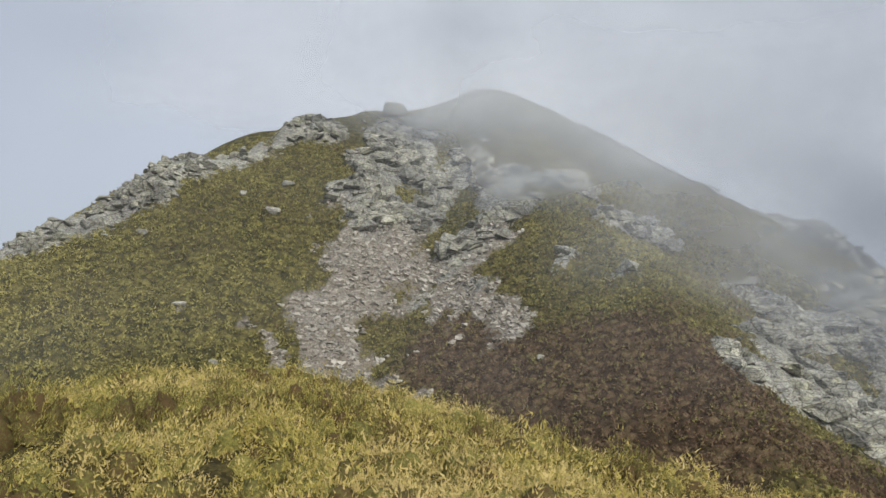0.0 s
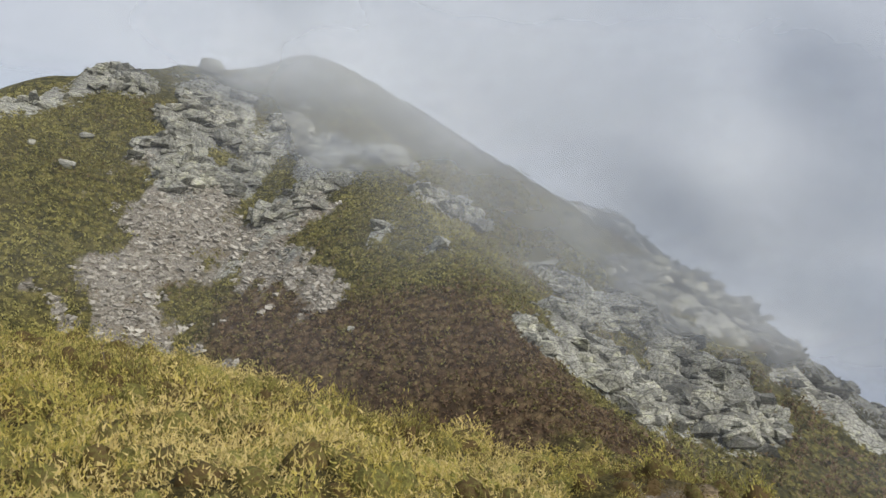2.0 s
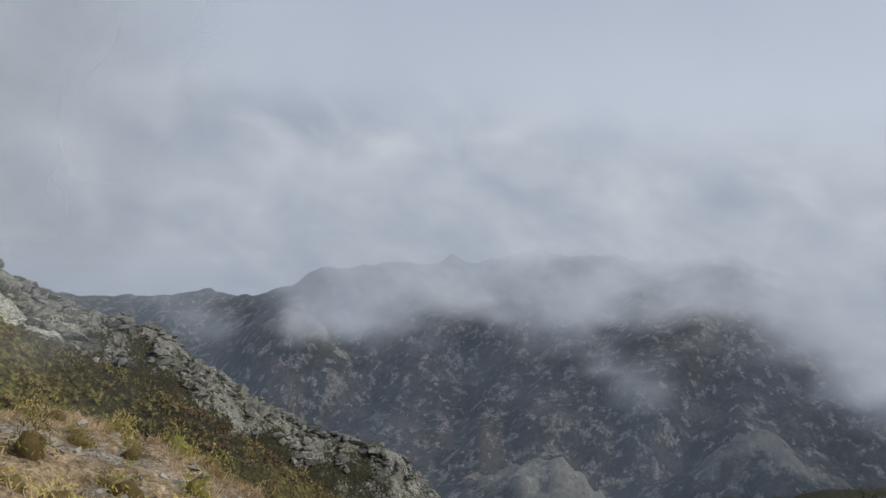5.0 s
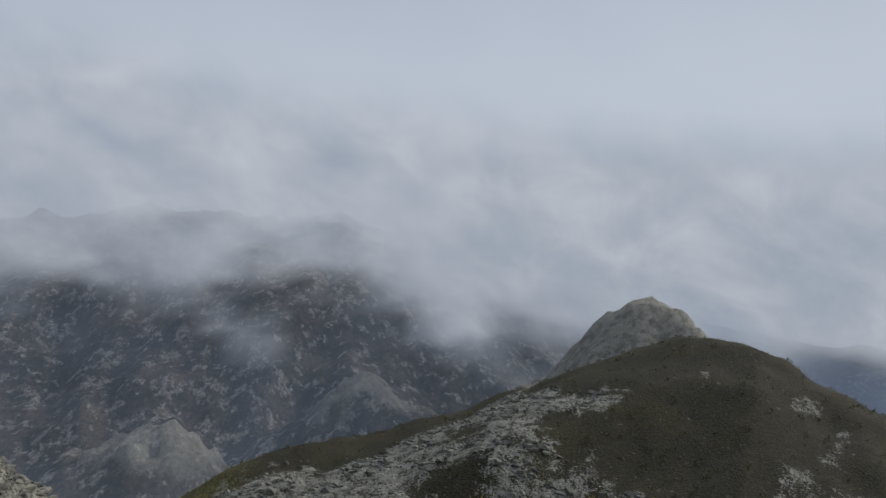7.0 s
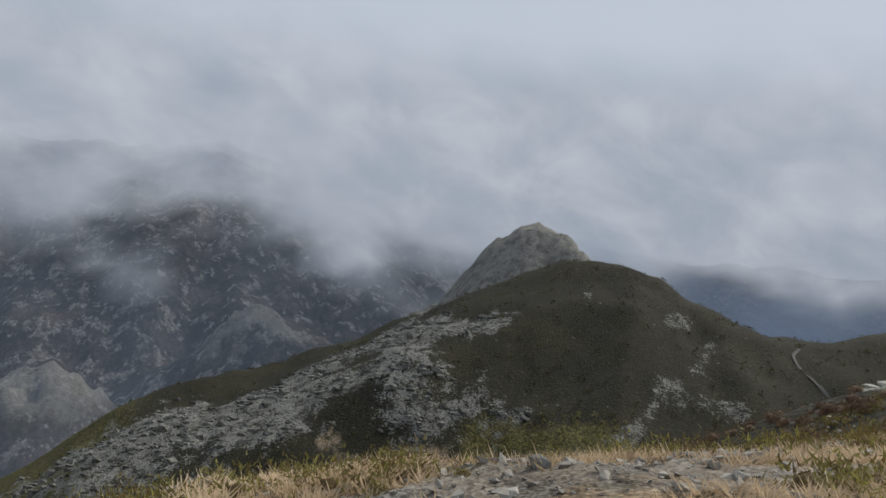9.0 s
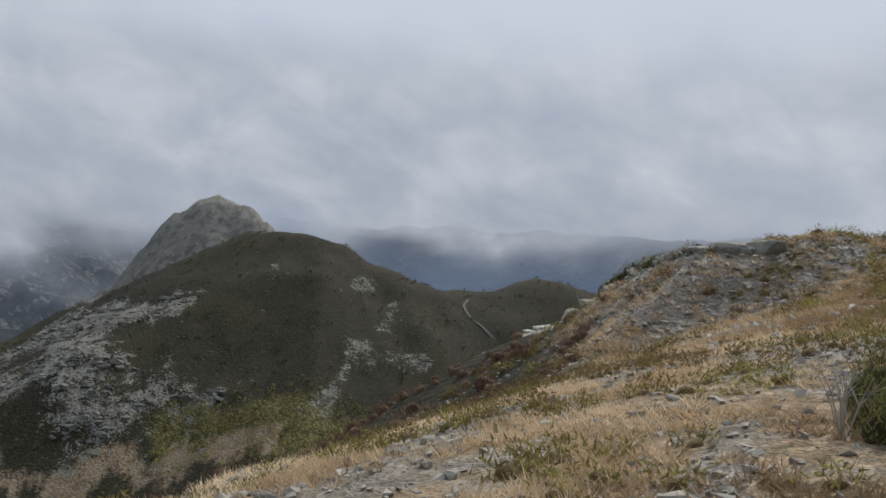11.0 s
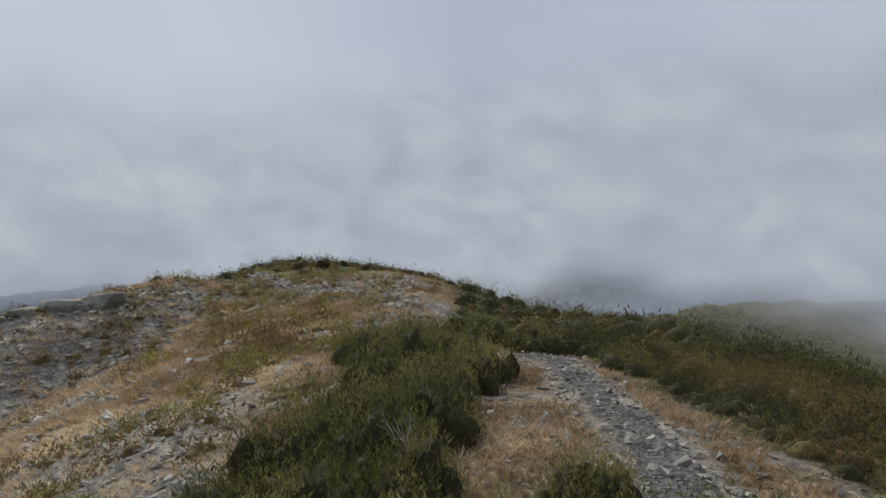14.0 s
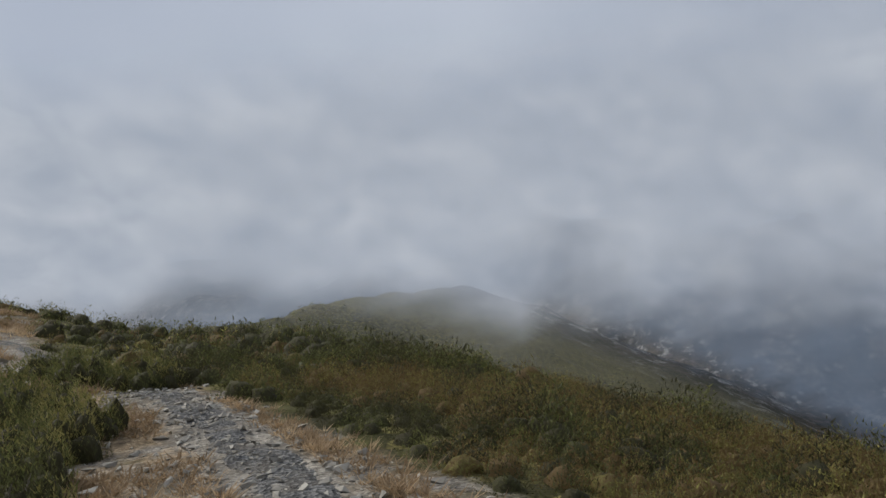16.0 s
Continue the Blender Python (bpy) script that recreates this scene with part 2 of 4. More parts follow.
def make_rock(name="lichened_rock", pale=0.0, bare=0.0):
    s = Shade(name)
    c = s.mix(pale, rock_color(s, bare), (0.46, 0.45, 0.41))
    own = s.geo.outputs["Random Per Island"]
    c = s.mix(1.0, c, s.ramp(own, (0.0, (0.62, 0.62, 0.62)), (1.0, (1.25, 1.24, 1.18))), "MULTIPLY")
    h = s.mix(0.5, s.noise(6.0, 8, 0.7), s.noise(1.5, 6, 0.65, s.stretch((1, 1, 3.5), (0.5, 0.3, 0))))
    return s.surface(c, 0.92, s.bump(h, 0.7, 0.12), spec=0.2)


def make_stone(name="broken_stone", dim=1.0):
    s = Shade(name)
    own = s.geo.outputs["Random Per Island"]
    info = s.n.new("ShaderNodeObjectInfo").outputs["Random"]
    c = s.ramp(s.math("FRACT", s.math("ADD", own, info)), (0.0, (0.21, 0.19, 0.16)), (0.5, (0.44, 0.41, 0.35)), (1.0, (0.70, 0.66, 0.57)))
    c = s.mix(0.5, c, s.ramp(s.noise(9.0, 5, 0.7), (0.3, (0.15, 0.135, 0.11)), (0.7, (0.46, 0.43, 0.375))))
    c = s.mix(1.0, c, (dim, dim, dim), "MULTIPLY")
    return s.surface(c, 0.9, s.bump(s.noise(40.0, 4, 0.6), 0.4, 0.01), spec=0.2)


M_ROCK, M_PALE, M_STONE = make_rock(), make_rock("pale_rock", 0.45), make_stone()
M_GRAVEL = make_stone("slate_gravel", 0.82)
# shaded copy of the lichened rock, for slopes under cloud
M_SHADED = make_rock("cloud_shaded_rock", 0.0, 0.6)

# ---- the lie of the land: bearings in degrees east of north, metres from the knoll ----
def at(bearing, dist, rise):
    a = radians(bearing)
    return (dist * math.sin(a), dist * math.cos(a), dist * math.tan(radians(rise)))


def _hash(ix, iy, seed):
    h = (ix * 374761393 + iy * 668265263 + seed * 1442695041) & 0xFFFFFFFF
    h = ((h ^ (h >> 13)) * 1274126177) & 0xFFFFFFFF
    return ((h ^ (h >> 16)) & 0xFFFF) / 65535.0


def vnoise(x, y, seed=0):
    """Smooth value noise in -1..1."""
    ix, iy = np.floor(x).astype(np.int64), np.floor(y).astype(np.int64)
    fx, fy = x - ix, y - iy
    fx, fy = fx * fx * (3 - 2 * fx), fy * fy * (3 - 2 * fy)
    a, b = _hash(ix, iy, seed), _hash(ix + 1, iy, seed)
    c, d = _hash(ix, iy + 1, seed), _hash(ix + 1, iy + 1, seed)
    return 2 * ((a + (b - a) * fx) * (1 - fy) + (c + (d - c) * fx) * fy) - 1


def fbm(x, y, scale, octaves=4, seed=0, gain=0.5):
    out, amp, tot = 0.0, 1.0, 0.0
    x, y = x / scale, y / scale
    for k in range(octaves):
        out = out + amp * vnoise(x, y, seed + k * 7)
        tot += amp
        amp *= gain
        x, y = x * 2.03 * 0.8 - y * 2.03 * 0.6, x * 2.03 * 0.6 + y * 2.03 * 0.8
    return out / tot * 1.5


def ridged(x, y, scale, octaves=4, seed=0):
    out, amp, tot = 0.0, 1.0, 0.0
    x, y = x / scale, y / scale
    for k in range(octaves):
        out = out + amp * (1 - 2 * np.abs(vnoise(x, y, seed + k * 5)))
        tot += amp
        amp *= 0.55
        x, y = x * 2.1 * 0.8 - y * 2.1 * 0.6, x * 2.1 * 0.6 + y * 2.1 * 0.8
    return out / tot


def smooth(e0, e1, v):
    t = np.clip((v - e0) / (e1 - e0), 0, 1)
    return t * t * (3 - 2 * t)


def smax(a, b, k):
    h = np.clip(0.5 + 0.5 * (a - b) / k, 0, 1)
    return b + (a - b) * h + k * h * (1 - h)


# crest lines: points, slope to the left and right of the way along the line, roundness of the crest
KNOLL = [(-12, 52, -5.5), (-9, 40, -6.0), (-6, 26, -4.4), (-4, 16, -1.75), (-1, 6, -1.55), (0, 0, -1.5), (0.6, -3, -0.95),
         (0, -7, -0.75), (0.5, -14, -0.7), (2, -25, -0.6), (3, -36, 0.2), (6, -50, 1.0), (8, -60, 1.55), (5, -78, -2),
         (-8, -110, -9), (-62, -190, -16), at(206, 300, -2.3), at(210, 430, -3.0), at(216, 640, -3)]
SPUR = [(6, -44, 0.9), (11, -38, 0.4), (15, -33, -0.5), (17.5, -33, -2.5), (20, -33, -4.1), (24.5, -34, -5.8), (29, -35, -8.5), (33, -36, -12.5), (60, -42, -43)]
HILL = [at(305, 90, -18), at(318, 84, -5), at(328, 88, 1.6), at(334, 95, 4.9), at(341, 105, 10.0), at(346, 118, 13.0), at(354, 138, 15.0),
        at(2, 152, 17.0), at(8, 156, 14.2)]
SHOULDER = [at(8, 156, 14.2), at(13, 160, 12.6), at(21, 164, 8.9), at(26.5, 167, 7.4), at(30.5, 170, 4.2),
            at(36, 176, 2.0), at(41, 182, -1.7), at(46.5, 186, -5.3), at(53.5, 190, -7.0), at(60, 193, -10.1), at(66, 196, -12.5),
            at(72, 198, -13.3), at(76, 202, -17), at(82, 215, -24)]
MOUND = [(0, 2, -1.75), (3.5, 4.5, -1.85), (6.4, 6.2, -2.25)]
BANK = [(1.5, 4, -1.75), (3.4, 7.5, -2.0), (3.0, 10.5, -2.45)]
SWELL = [(-1, -8, -1.1), (-4, -20, -1.15), (-7, -36, -1.9), (-9, -50, -5)]
PEAK = [at(157, 430, -8), at(148.5, 380, -5.7), at(144.5, 335, -4.6), at(141, 322, -5.8), at(136, 312, -5.8), at(131, 302, -4.1),
        at(127.5, 302, -2.6), at(122.5, 322, -2.8)]
TOWER = [at(124.6, 385, -2.8), at(122.4, 405, -1.4), at(121.5, 412, -0.45), at(120.4, 418, 0.15), at(119.2, 420, 0.35), at(118, 424, 0.1), at(116.4, 425, -0.9), at(115, 420, -3.1), at(113.7, 400, -6.8)]
FLANK = [at(113.5, 400, -7.3), at(109.3, 360, -8.5), at(105.8, 332, -10.3), at(102.4, 306, -11.7), at(98, 284, -12.5),
         at(94, 264, -14.3), at(90.5, 246, -16.4), at(84, 232, -21)]
EAST = [at(20, 2400, -6), at(40, 1950, -4.6), at(52, 1720, -4.8), at(58, 1620, -4.4), at(63.4, 1545, -3.3), at(66, 1510, -1.4),
        at(70, 1500, 0.1), at(76, 1500, 0.4), at(85, 1430, 2), at(95, 1380, 3), at(105, 1420, 2.6), at(114, 1550, 0.5), at(121, 1850, -5), at(130, 2400, -9)]
FARS = [at(95, 3600, 0), at(125, 3900, -1.2), at(140, 4000, -1.4), at(155, 4000, -1.0), at(175, 3800, 0.5), at(200, 3600, 1)]
WEST = [at(176, 2000, -2.5), at(196, 1600, -2.4), at(212, 1250, -1.5), at(222, 1050, 1), at(235, 1000, 0), at(250, 1000, -1), at(275, 1200, -1), at(305, 1300, -2), at(335, 1500, -3)]
CRESTS = [  # points, slope left, slope right, roundness, blend
    (EAST, 0.6, 0.55, 40, 30), (FARS, 0.5, 0.4, 60, 30), (WEST, 0.55, 0.5, 50, 30),
    (FLANK, 0.42, 0.7, 6, 10), (PEAK, 0.34, 0.6, 14, 10), (TOWER, 0.9, 1.25, 5, 8),
    (HILL, 0.6, 0.56, 9, 10), (SHOULDER, 0.7, 0.95, 4, 5), (KNOLL, 0.57, 0.5, 8, 4), (SPUR, 0.5, 0.5, 3, 1.5),
    (MOUND, 0.8, 1.0, 5, 0.4), (BANK, 0.8, 0.8, 5, 0.4), (SWELL, 0.5, 0.5, 8, 0.6)]
HUMPS = [(at(98.8, 800, -9.0), 0.85), (at(84, 700, -13.9), 0.62), (at(63.5, 1180, -5.8), 0.95)]


def crest_height(x, y, pts, left, right, rnd):
    best = np.full(x.shape, -1e9)
    for (x0, y0, z0), (x1, y1, z1) in zip(pts, pts[1:]):
        dx, dy = x1 - x0, y1 - y0
        ll = dx * dx + dy * dy
        u = ((x - x0) * dx + (y - y0) * dy) / ll
        t = np.clip(u, 0, 1)
        ex, ey = x - x0 - t * dx, y - y0 - t * dy
        d = np.sqrt(ex * ex + ey * ey)
        side = (dx * (y - y0) - dy * (x - x0)) / (math.sqrt(ll) * np.maximum(d, 1e-6))
        s = right + (left - right) * smooth(-1, 1, side)
        over = np.maximum(np.maximum(-u, u - 1), 0) * math.sqrt(ll) / np.maximum(d, 1e-6)
        s = s * (1 + 0.9 * over)
        best = np.maximum(best, z0 + t * (z1 - z0) - s * (np.sqrt(d * d + rnd * rnd) - rnd))
    return best


def band(x, y, x0, y0, x1, y1, w0, w1):
    """1 inside a strip from one point to another, fading over its rim."""
    dx, dy = x1 - x0, y1 - y0
    t = np.clip(((x - x0) * dx + (y - y0) * dy) / (dx * dx + dy * dy), 0, 1)
    d = np.hypot(x - x0 - t * dx, y - y0 - t * dy) / (w0 + t * (w1 - w0))
    return 1.4 - d


def land(x, y):
    """The height of the land without its rocks."""
    z = np.full(x.shape, -430.0) + fbm(x, y, 400, 3, 3) * 20
    for pts, left, right, rnd, k in CRESTS:
        z = smax(z, crest_height(x, y, pts, left, right, rnd), k)
    for (hx, hy, hz), s in HUMPS:
        d = np.hypot(x - hx, y - hy)
        z = smax(z, hz - s * (np.sqrt(d * d + 1200) - 34.6) - 3 * ridged(x, y, 40, 3, 19), 8)
    r = np.hypot(x, y)
    far = smooth(450, 1000, r)
    arc = np.arctan2(x, y) * 1400
    z = z + far * ((ridged(x, y, 260, 5, 11) - 0.2) * 34 + ridged(arc, r * 0.22, 85, 4, 13) * 15)
    z = z + smooth(40, 110, r) * (1 - far) * fbm(x, y, 45, 4, 17) * (2.2 + 1.8 * smooth(130, 200, r))
    z = z + smooth(9, 40, r) * (1 - far) * fbm(x, y, 9, 3, 23) * 0.35
    z = z - 3.4 * np.exp(-((x - 68) / 27) ** 2 - ((y - 66) / 24) ** 2)
    return z + (1 - far) * fbm(x, y, 2.2, 3, 29) * 0.07
# ---- ground cover, by stretches of the plan ----
TRAIL = [(-0.6, -1.5), (-0.5, -4.5), (-1.0, -7.2), (-1.3, -9.8), (-1.5, -12.7), (-1.3, -16), (-0.4, -27), (4.0, -33), (7.5, -38), (8.5, -46)]


def cover(x, y):
    r = np.hypot(x, y)
    wob = fbm(x, y, 14, 4, 41) * 0.55
    z0 = np.zeros_like(x)
    rock, scree, brown, gold, straw, dark, green = (z0.copy() for _ in range(7))

    def lay(a, v):
        np.maximum(a, np.clip(v, 0, 1), out=a)

    # the northern hill
    frag = fbm(x, y, 5, 4, 43) * 0.75
    for x0, y0, x1, y1, w0, w1 in ((-11, 92, -7, 120, 5, 8), (-3, 96, 1, 114, 4, 6), (6, 96, 9, 98, 3, 3), (23, 60, 34, 62, 2.5, 4.5), (30, 66, 48, 69, 6, 6.5),
                                   (33, 81, 44, 77, 3.5, 5), (62, 73, 73, 63, 3, 3), (44, 86, 60, 84, 4, 6), (36, 156, 103, 142, 5, 8), (118, 136, 152, 111, 9, 10), (152, 111, 178, 78, 10, 10), (178, 78, 190, 60, 10, 9), (96, 92, 118, 76, 3, 4), (12, 76, 17, 71, 2.5, 2.5), (5, 74, 2, 79, 1.6, 2.0), (-50, 74, -22, 112, 5, 6),
                                   (5, 100, 16, 96, 3, 3), (0, 86, 8, 89, 3, 2.5), (-4, 78, 1, 83, 2, 2.5), (2, 90, 10, 92, 2.5, 2.5), (18, 84, 26, 90, 3, 3)):
        lay(rock, np.minimum(0.54 if x0 > 76 else 1.0, band(x, y, x0, y0, x1, y1, w0, w1) + frag - 0.2))
    for x0, y0, x1, y1, w0, w1 in ((-8, 62, -12, 84, 6.5, 5.5), (-12, 84, -8, 94, 5.5, 5.5), (6, 69, 3, 78, 2.6, 3.2), (-9, 90, 4, 74, 6, 4), (-12, 85, 4, 86, 5, 4), (-6, 78, 2, 82, 2.5, 3), (-15.8, 67, -15.6, 70, 0.7, 0.7),
                                   (-15.6, 70, -17.6, 71.3, 0.7, 0.6), (-17.6, 71.3, -20, 72, 0.6, 0.5), (-25.5, 72, -27, 72.5, 0.7, 0.7)):
        lay(scree, band(x, y, x0, y0, x1, y1, w0, w1) + frag * 0.8 + fbm(x, y, 1.6, 3, 50) * 0.55 - 0.16)
    lay(brown, band(x, y, 0, 70, 14, 56, 7, 11) + wob - 0.15)
    lay(brown, band(x, y, 14, 52, 44, 54, 6, 6) + wob + frag * 0.4 - 0.75)
    # the knoll and its southern ridge
    lay(gold, smooth(-1.5, 2.5, y) * (1 - smooth(18, 27, r)) * smooth(-0.9, 0.2, wob + 0.75))
    lay(straw, band(x, y, 3.0, 3.6, 7.2, 5.6, 1.3, 2.4) + wob * 0.8 - 0.1)
    lay(straw, band(x, y, 4.6, 0.5, 8, -16, 3.8, 7.0) + wob * 0.7)
    lay(straw, band(x, y, 6, -16, 13, -31, 6.5, 7.5) + wob * 0.9 - 0.05)
    lay(straw, band(x, y, -1.2, -2, -1.2, -15, 1.1, 1.2) + wob * 0.4)
    lay(straw, band(x, y, 0.8, -4, 2, -36, 3.0, 4.0) + wob * 0.8 - 0.3)
    for (x0, y0), (x1, y1) in zip(TRAIL, TRAIL[1:]):
        lay(scree, band(x, y, x0, y0, x1, y1, 0.55, 0.55))
    for x0, y0, x1, y1, w0, w1 in ((13, -23, 15.5, -30, 1.0, 1.4), (5.5, -3.5, 8, -9, 0.8, 1.0), (13, -29, 11, -35, 2, 2), (5.4, 0.5, 5.2, -3, 0.7, 0.8), (-1.2, -24, 2, -30, 1.4, 1.6), (2.6, -3.2, 3.2, -5.4, 0.5, 0.5)):
        lay(scree, band(x, y, x0, y0, x1, y1, w0, w1) + fbm(x, y, 2.5, 4, 45) * 0.8 - 0.2)
    lay(scree, (0.50 + fbm(x, y, 1.8, 4, 46)) * np.clip(straw, 0, 1) * smooth(-0.35, 0.25, fbm(x, y, 5, 2, 48)))
    lay(scree, band(x, y, 14, -31, 9.5, -19, 3.4, 2.4) + fbm(x, y, 2.2, 4, 58) * 1.0 - 0.35)
    lay(rock, band(x, y, 16.5, -32, 33, -36, 1.3, 2.2) + wob * 0.6 - 0.1)
    lay(scree, band(x, y, 13, -31, 20, -28, 1.6, 1.6) + fbm(x, y, 2, 3, 53) * 1.1 - 0.6)
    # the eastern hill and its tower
    # dark heath, its colour deepened for the cloud shade on this hill
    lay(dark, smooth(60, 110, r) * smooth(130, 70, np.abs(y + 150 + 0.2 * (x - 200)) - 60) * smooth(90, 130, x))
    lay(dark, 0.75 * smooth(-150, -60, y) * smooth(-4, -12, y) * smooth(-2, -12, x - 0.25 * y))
    # the shoulder's shade, painted as darker ground
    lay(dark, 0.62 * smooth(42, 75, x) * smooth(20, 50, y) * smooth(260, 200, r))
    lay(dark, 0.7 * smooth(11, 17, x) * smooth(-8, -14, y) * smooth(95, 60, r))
    tower = smooth(-6, 1, crest_height(x, y, TOWER, 0.9, 1.25, 5) - crest_height(x, y, PEAK, 0.34, 0.6, 14) + 6 * wob) * smooth(260, 300, x)
    lay(rock, 0.78 * tower)
    frag = fbm(x, y, 16, 5, 47) * 0.95 + fbm(x, y, 4.5, 3, 52) * 0.6
    for x0, y0, x1, y1, w0, w1 in ((240, -84, 190, 26, 32, 44), (214, -74, 188, -70, 14, 18), (300, -112, 240, -75, 12, 14), (206, -172, 214, -186, 3, 4), (220, -146, 228, -152, 3, 3.5),
                                   (170, -148, 160, -160, 3, 4), (236, -212, 250, -230, 3.5, 5), (150, -112, 172, -146, 3, 5), (186, -90, 176, -96, 4, 4), (178, -160, 196, -182, 3, 3)):
        lay(rock, np.minimum(0.58 if w0 > 10 else 0.46, 0.75 * (band(x, y, x0, y0, x1, y1, w0, w1) + 0.7 * frag - 0.12)))
    lay(straw, np.minimum(0.6, band(x, y, 150, -98, 180, -46, 9, 14) + fbm(x, y, 6, 4, 49) * 1.2 - 0.5))
    lay(green, band(x, y, 165, -90, 125, -130, 13, 20) + wob - 0.1)
    dark *= 1 - 0.8 * green
    far = smooth(430, 620, r)
    for (hx, hy, hz), s in HUMPS:
        near = smooth(75, 45, np.hypot(x - hx, y - hy) + 25 * wob)
        lay(rock, near * np.clip(0.75 + 0.7 * fbm(x, y, 22, 4, 54), 0, 1))
        far = far * (1 - 0.5 * near)
    return np.stack([rock, scree, brown], 1), np.stack([gold, straw, dark], 1), far


def relief(x, y, rock, scree):
    """What rocks add to the land, and heath cushions near the knoll."""
    big = smooth(150, 420, np.hypot(x, y))
    slab = ridged(x * 0.8 + y * 0.6, (y * 0.8 - x * 0.6) * 1.9, 6.5, 4, 51) * 1.25 + ridged(x, y, 2.0, 3, 57) * 0.45
    r, arc = np.hypot(x, y), np.arctan2(x, y) * 420
    crag = smooth(520, 700, r) * (ridged(x, y, 34, 4, 63) * 11 + ridged(x, y, 15, 3, 65) * 5)
    crag = crag + smooth(300, 350, r) * smooth(520, 480, r) * ridged(arc + 0.3 * r, r * 0.2, 17, 3, 66) * 2.6
    tuft = smooth(-2, 1, y) * smooth(26, 18, np.hypot(x, y)) * smooth(1.2, 2.5, np.hypot(x, y)) * (1 - rock) * (1 - scree)
    cushion = tuft * 0.16 * (0.4 - ridged(x, y, 0.95, 2, 67)) + tuft * 0.19 * fbm(x, y, 1.7, 2, 69)
    return cushion + rock * crag + rock * (slab * (1 - 0.35 * big) + 0.35) * (0.12 + 0.88 * smooth(45, 60, np.hypot(x, y))) + scree * ridged(x, y, 0.7, 2, 61) * 0.05 * (1 - big)


def ground_z(x, y):
    x, y = np.atleast_1d(np.asarray(x, float)), np.atleast_1d(np.asarray(y, float))
    a, _, _ = cover(x, y)
    return land(x, y) + relief(x, y, smooth(0.35, 0.75, a[:, 0]), smooth(0.4, 0.6, a[:, 1]))


def mesh_from(name, verts, faces, mat, smooth_shade=True):
    """A mesh from arrays of vertices and of triangles or quads."""
    me = bpy.data.meshes.new(name)
    verts, faces = np.asarray(verts, np.float32), np.asarray(faces, np.int32)
    n, k = faces.shape
    me.vertices.add(len(verts))
    me.vertices.foreach_set("co", verts.ravel())
    me.loops.add(n * k)
    me.loops.foreach_set("vertex_index", faces.ravel())
    me.polygons.add(n)
    me.polygons.foreach_set("loop_start", np.arange(0, n * k, k, dtype=np.int32))
    me.polygons.foreach_set("use_smooth", np.full(n, smooth_shade))
    me.update(calc_edges=True)
    me.validate()
    me.materials.append(mat)
    return me


def set_attr(me, name, values, kind="FLOAT"):
    a = me.attributes.new(name, kind, "POINT")
    if kind == "FLOAT_VECTOR":
        a.data.foreach_set("vector", np.asarray(values, np.float32).ravel())
    elif kind == "FLOAT_COLOR":
        values = np.concatenate([values, np.ones((len(values), 1))], 1)
        a.data.foreach_set("color", np.asarray(values, np.float32).ravel())
    else:
        a.data.foreach_set("value", np.asarray(values, np.float32).ravel())


def build_ground():
    az = np.radians(np.concatenate([np.arange(-36, 250, 0.44), np.arange(250, 324, 1.5)]))
    rr = np.concatenate([np.linspace(0.3, 1.4, 6), np.geomspace(1.6, 480, 225), np.geomspace(487, 1700, 82), np.geomspace(1740, 4650, 20)])
    A, R = np.meshgrid(az, rr)
    x, y = (R * np.sin(A)).ravel(), (R * np.cos(A)).ravel()
    a, b, far = cover(x, y)
    z = land(x, y) + relief(x, y, smooth(0.35, 0.75, a[:, 0]), smooth(0.4, 0.6, a[:, 1]))
    m, n = len(az), len(rr)
    i = (np.arange(n - 1)[:, None] * m + np.arange(m)[None]).ravel()
    j = (np.arange(n - 1)[:, None] * m + (np.arange(m)[None] + 1) % m).ravel()
    quads = np.stack([i, i + m, j + m, j], 1)
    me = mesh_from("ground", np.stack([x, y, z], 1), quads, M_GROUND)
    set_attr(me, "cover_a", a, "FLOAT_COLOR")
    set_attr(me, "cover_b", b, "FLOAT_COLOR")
    set_attr(me, "far", far)
    # mask of the eastern rock that is painted darker for cloud shade
    set_attr(me, "cloud_shade", 0.48 * smooth(85, 125, np.hypot(x, y - 20)) * smooth(10, 60, x) * smooth(620, 500, np.hypot(x, y)))
    return tagged(new("ground", me), "mountain ground of heath, scree and grey rock", "ground", kind="structure")


build_ground()

# ---- scattering ----
rng = np.random.default_rng(7)


def sow(count, x0, x1, y0, y1, weight):
    """Random places in a box, kept by a weight from 0 to 1."""
    x, y = rng.uniform(x0, x1, count), rng.uniform(y0, y1, count)
    keep = rng.random(count) < weight(x, y)
    return x[keep], y[keep]


def sow_even(step, x0, x1, y0, y1, weight):
    """Cushions side by side: a staggered grid of places, shifted a little, kept by a weight."""
    gx, gy = np.meshgrid(np.arange(x0, x1, step), np.arange(y0, y1, step * 0.87))
    gx = gx + step * 0.5 * (np.arange(gx.shape[0])[:, None] % 2)
    x, y = gx.ravel() + rng.normal(0, 0.2 * step, gx.size), gy.ravel() + rng.normal(0, 0.2 * step, gx.size)
    keep = rng.random(gx.size) < weight(x, y)
    return x[keep], y[keep]


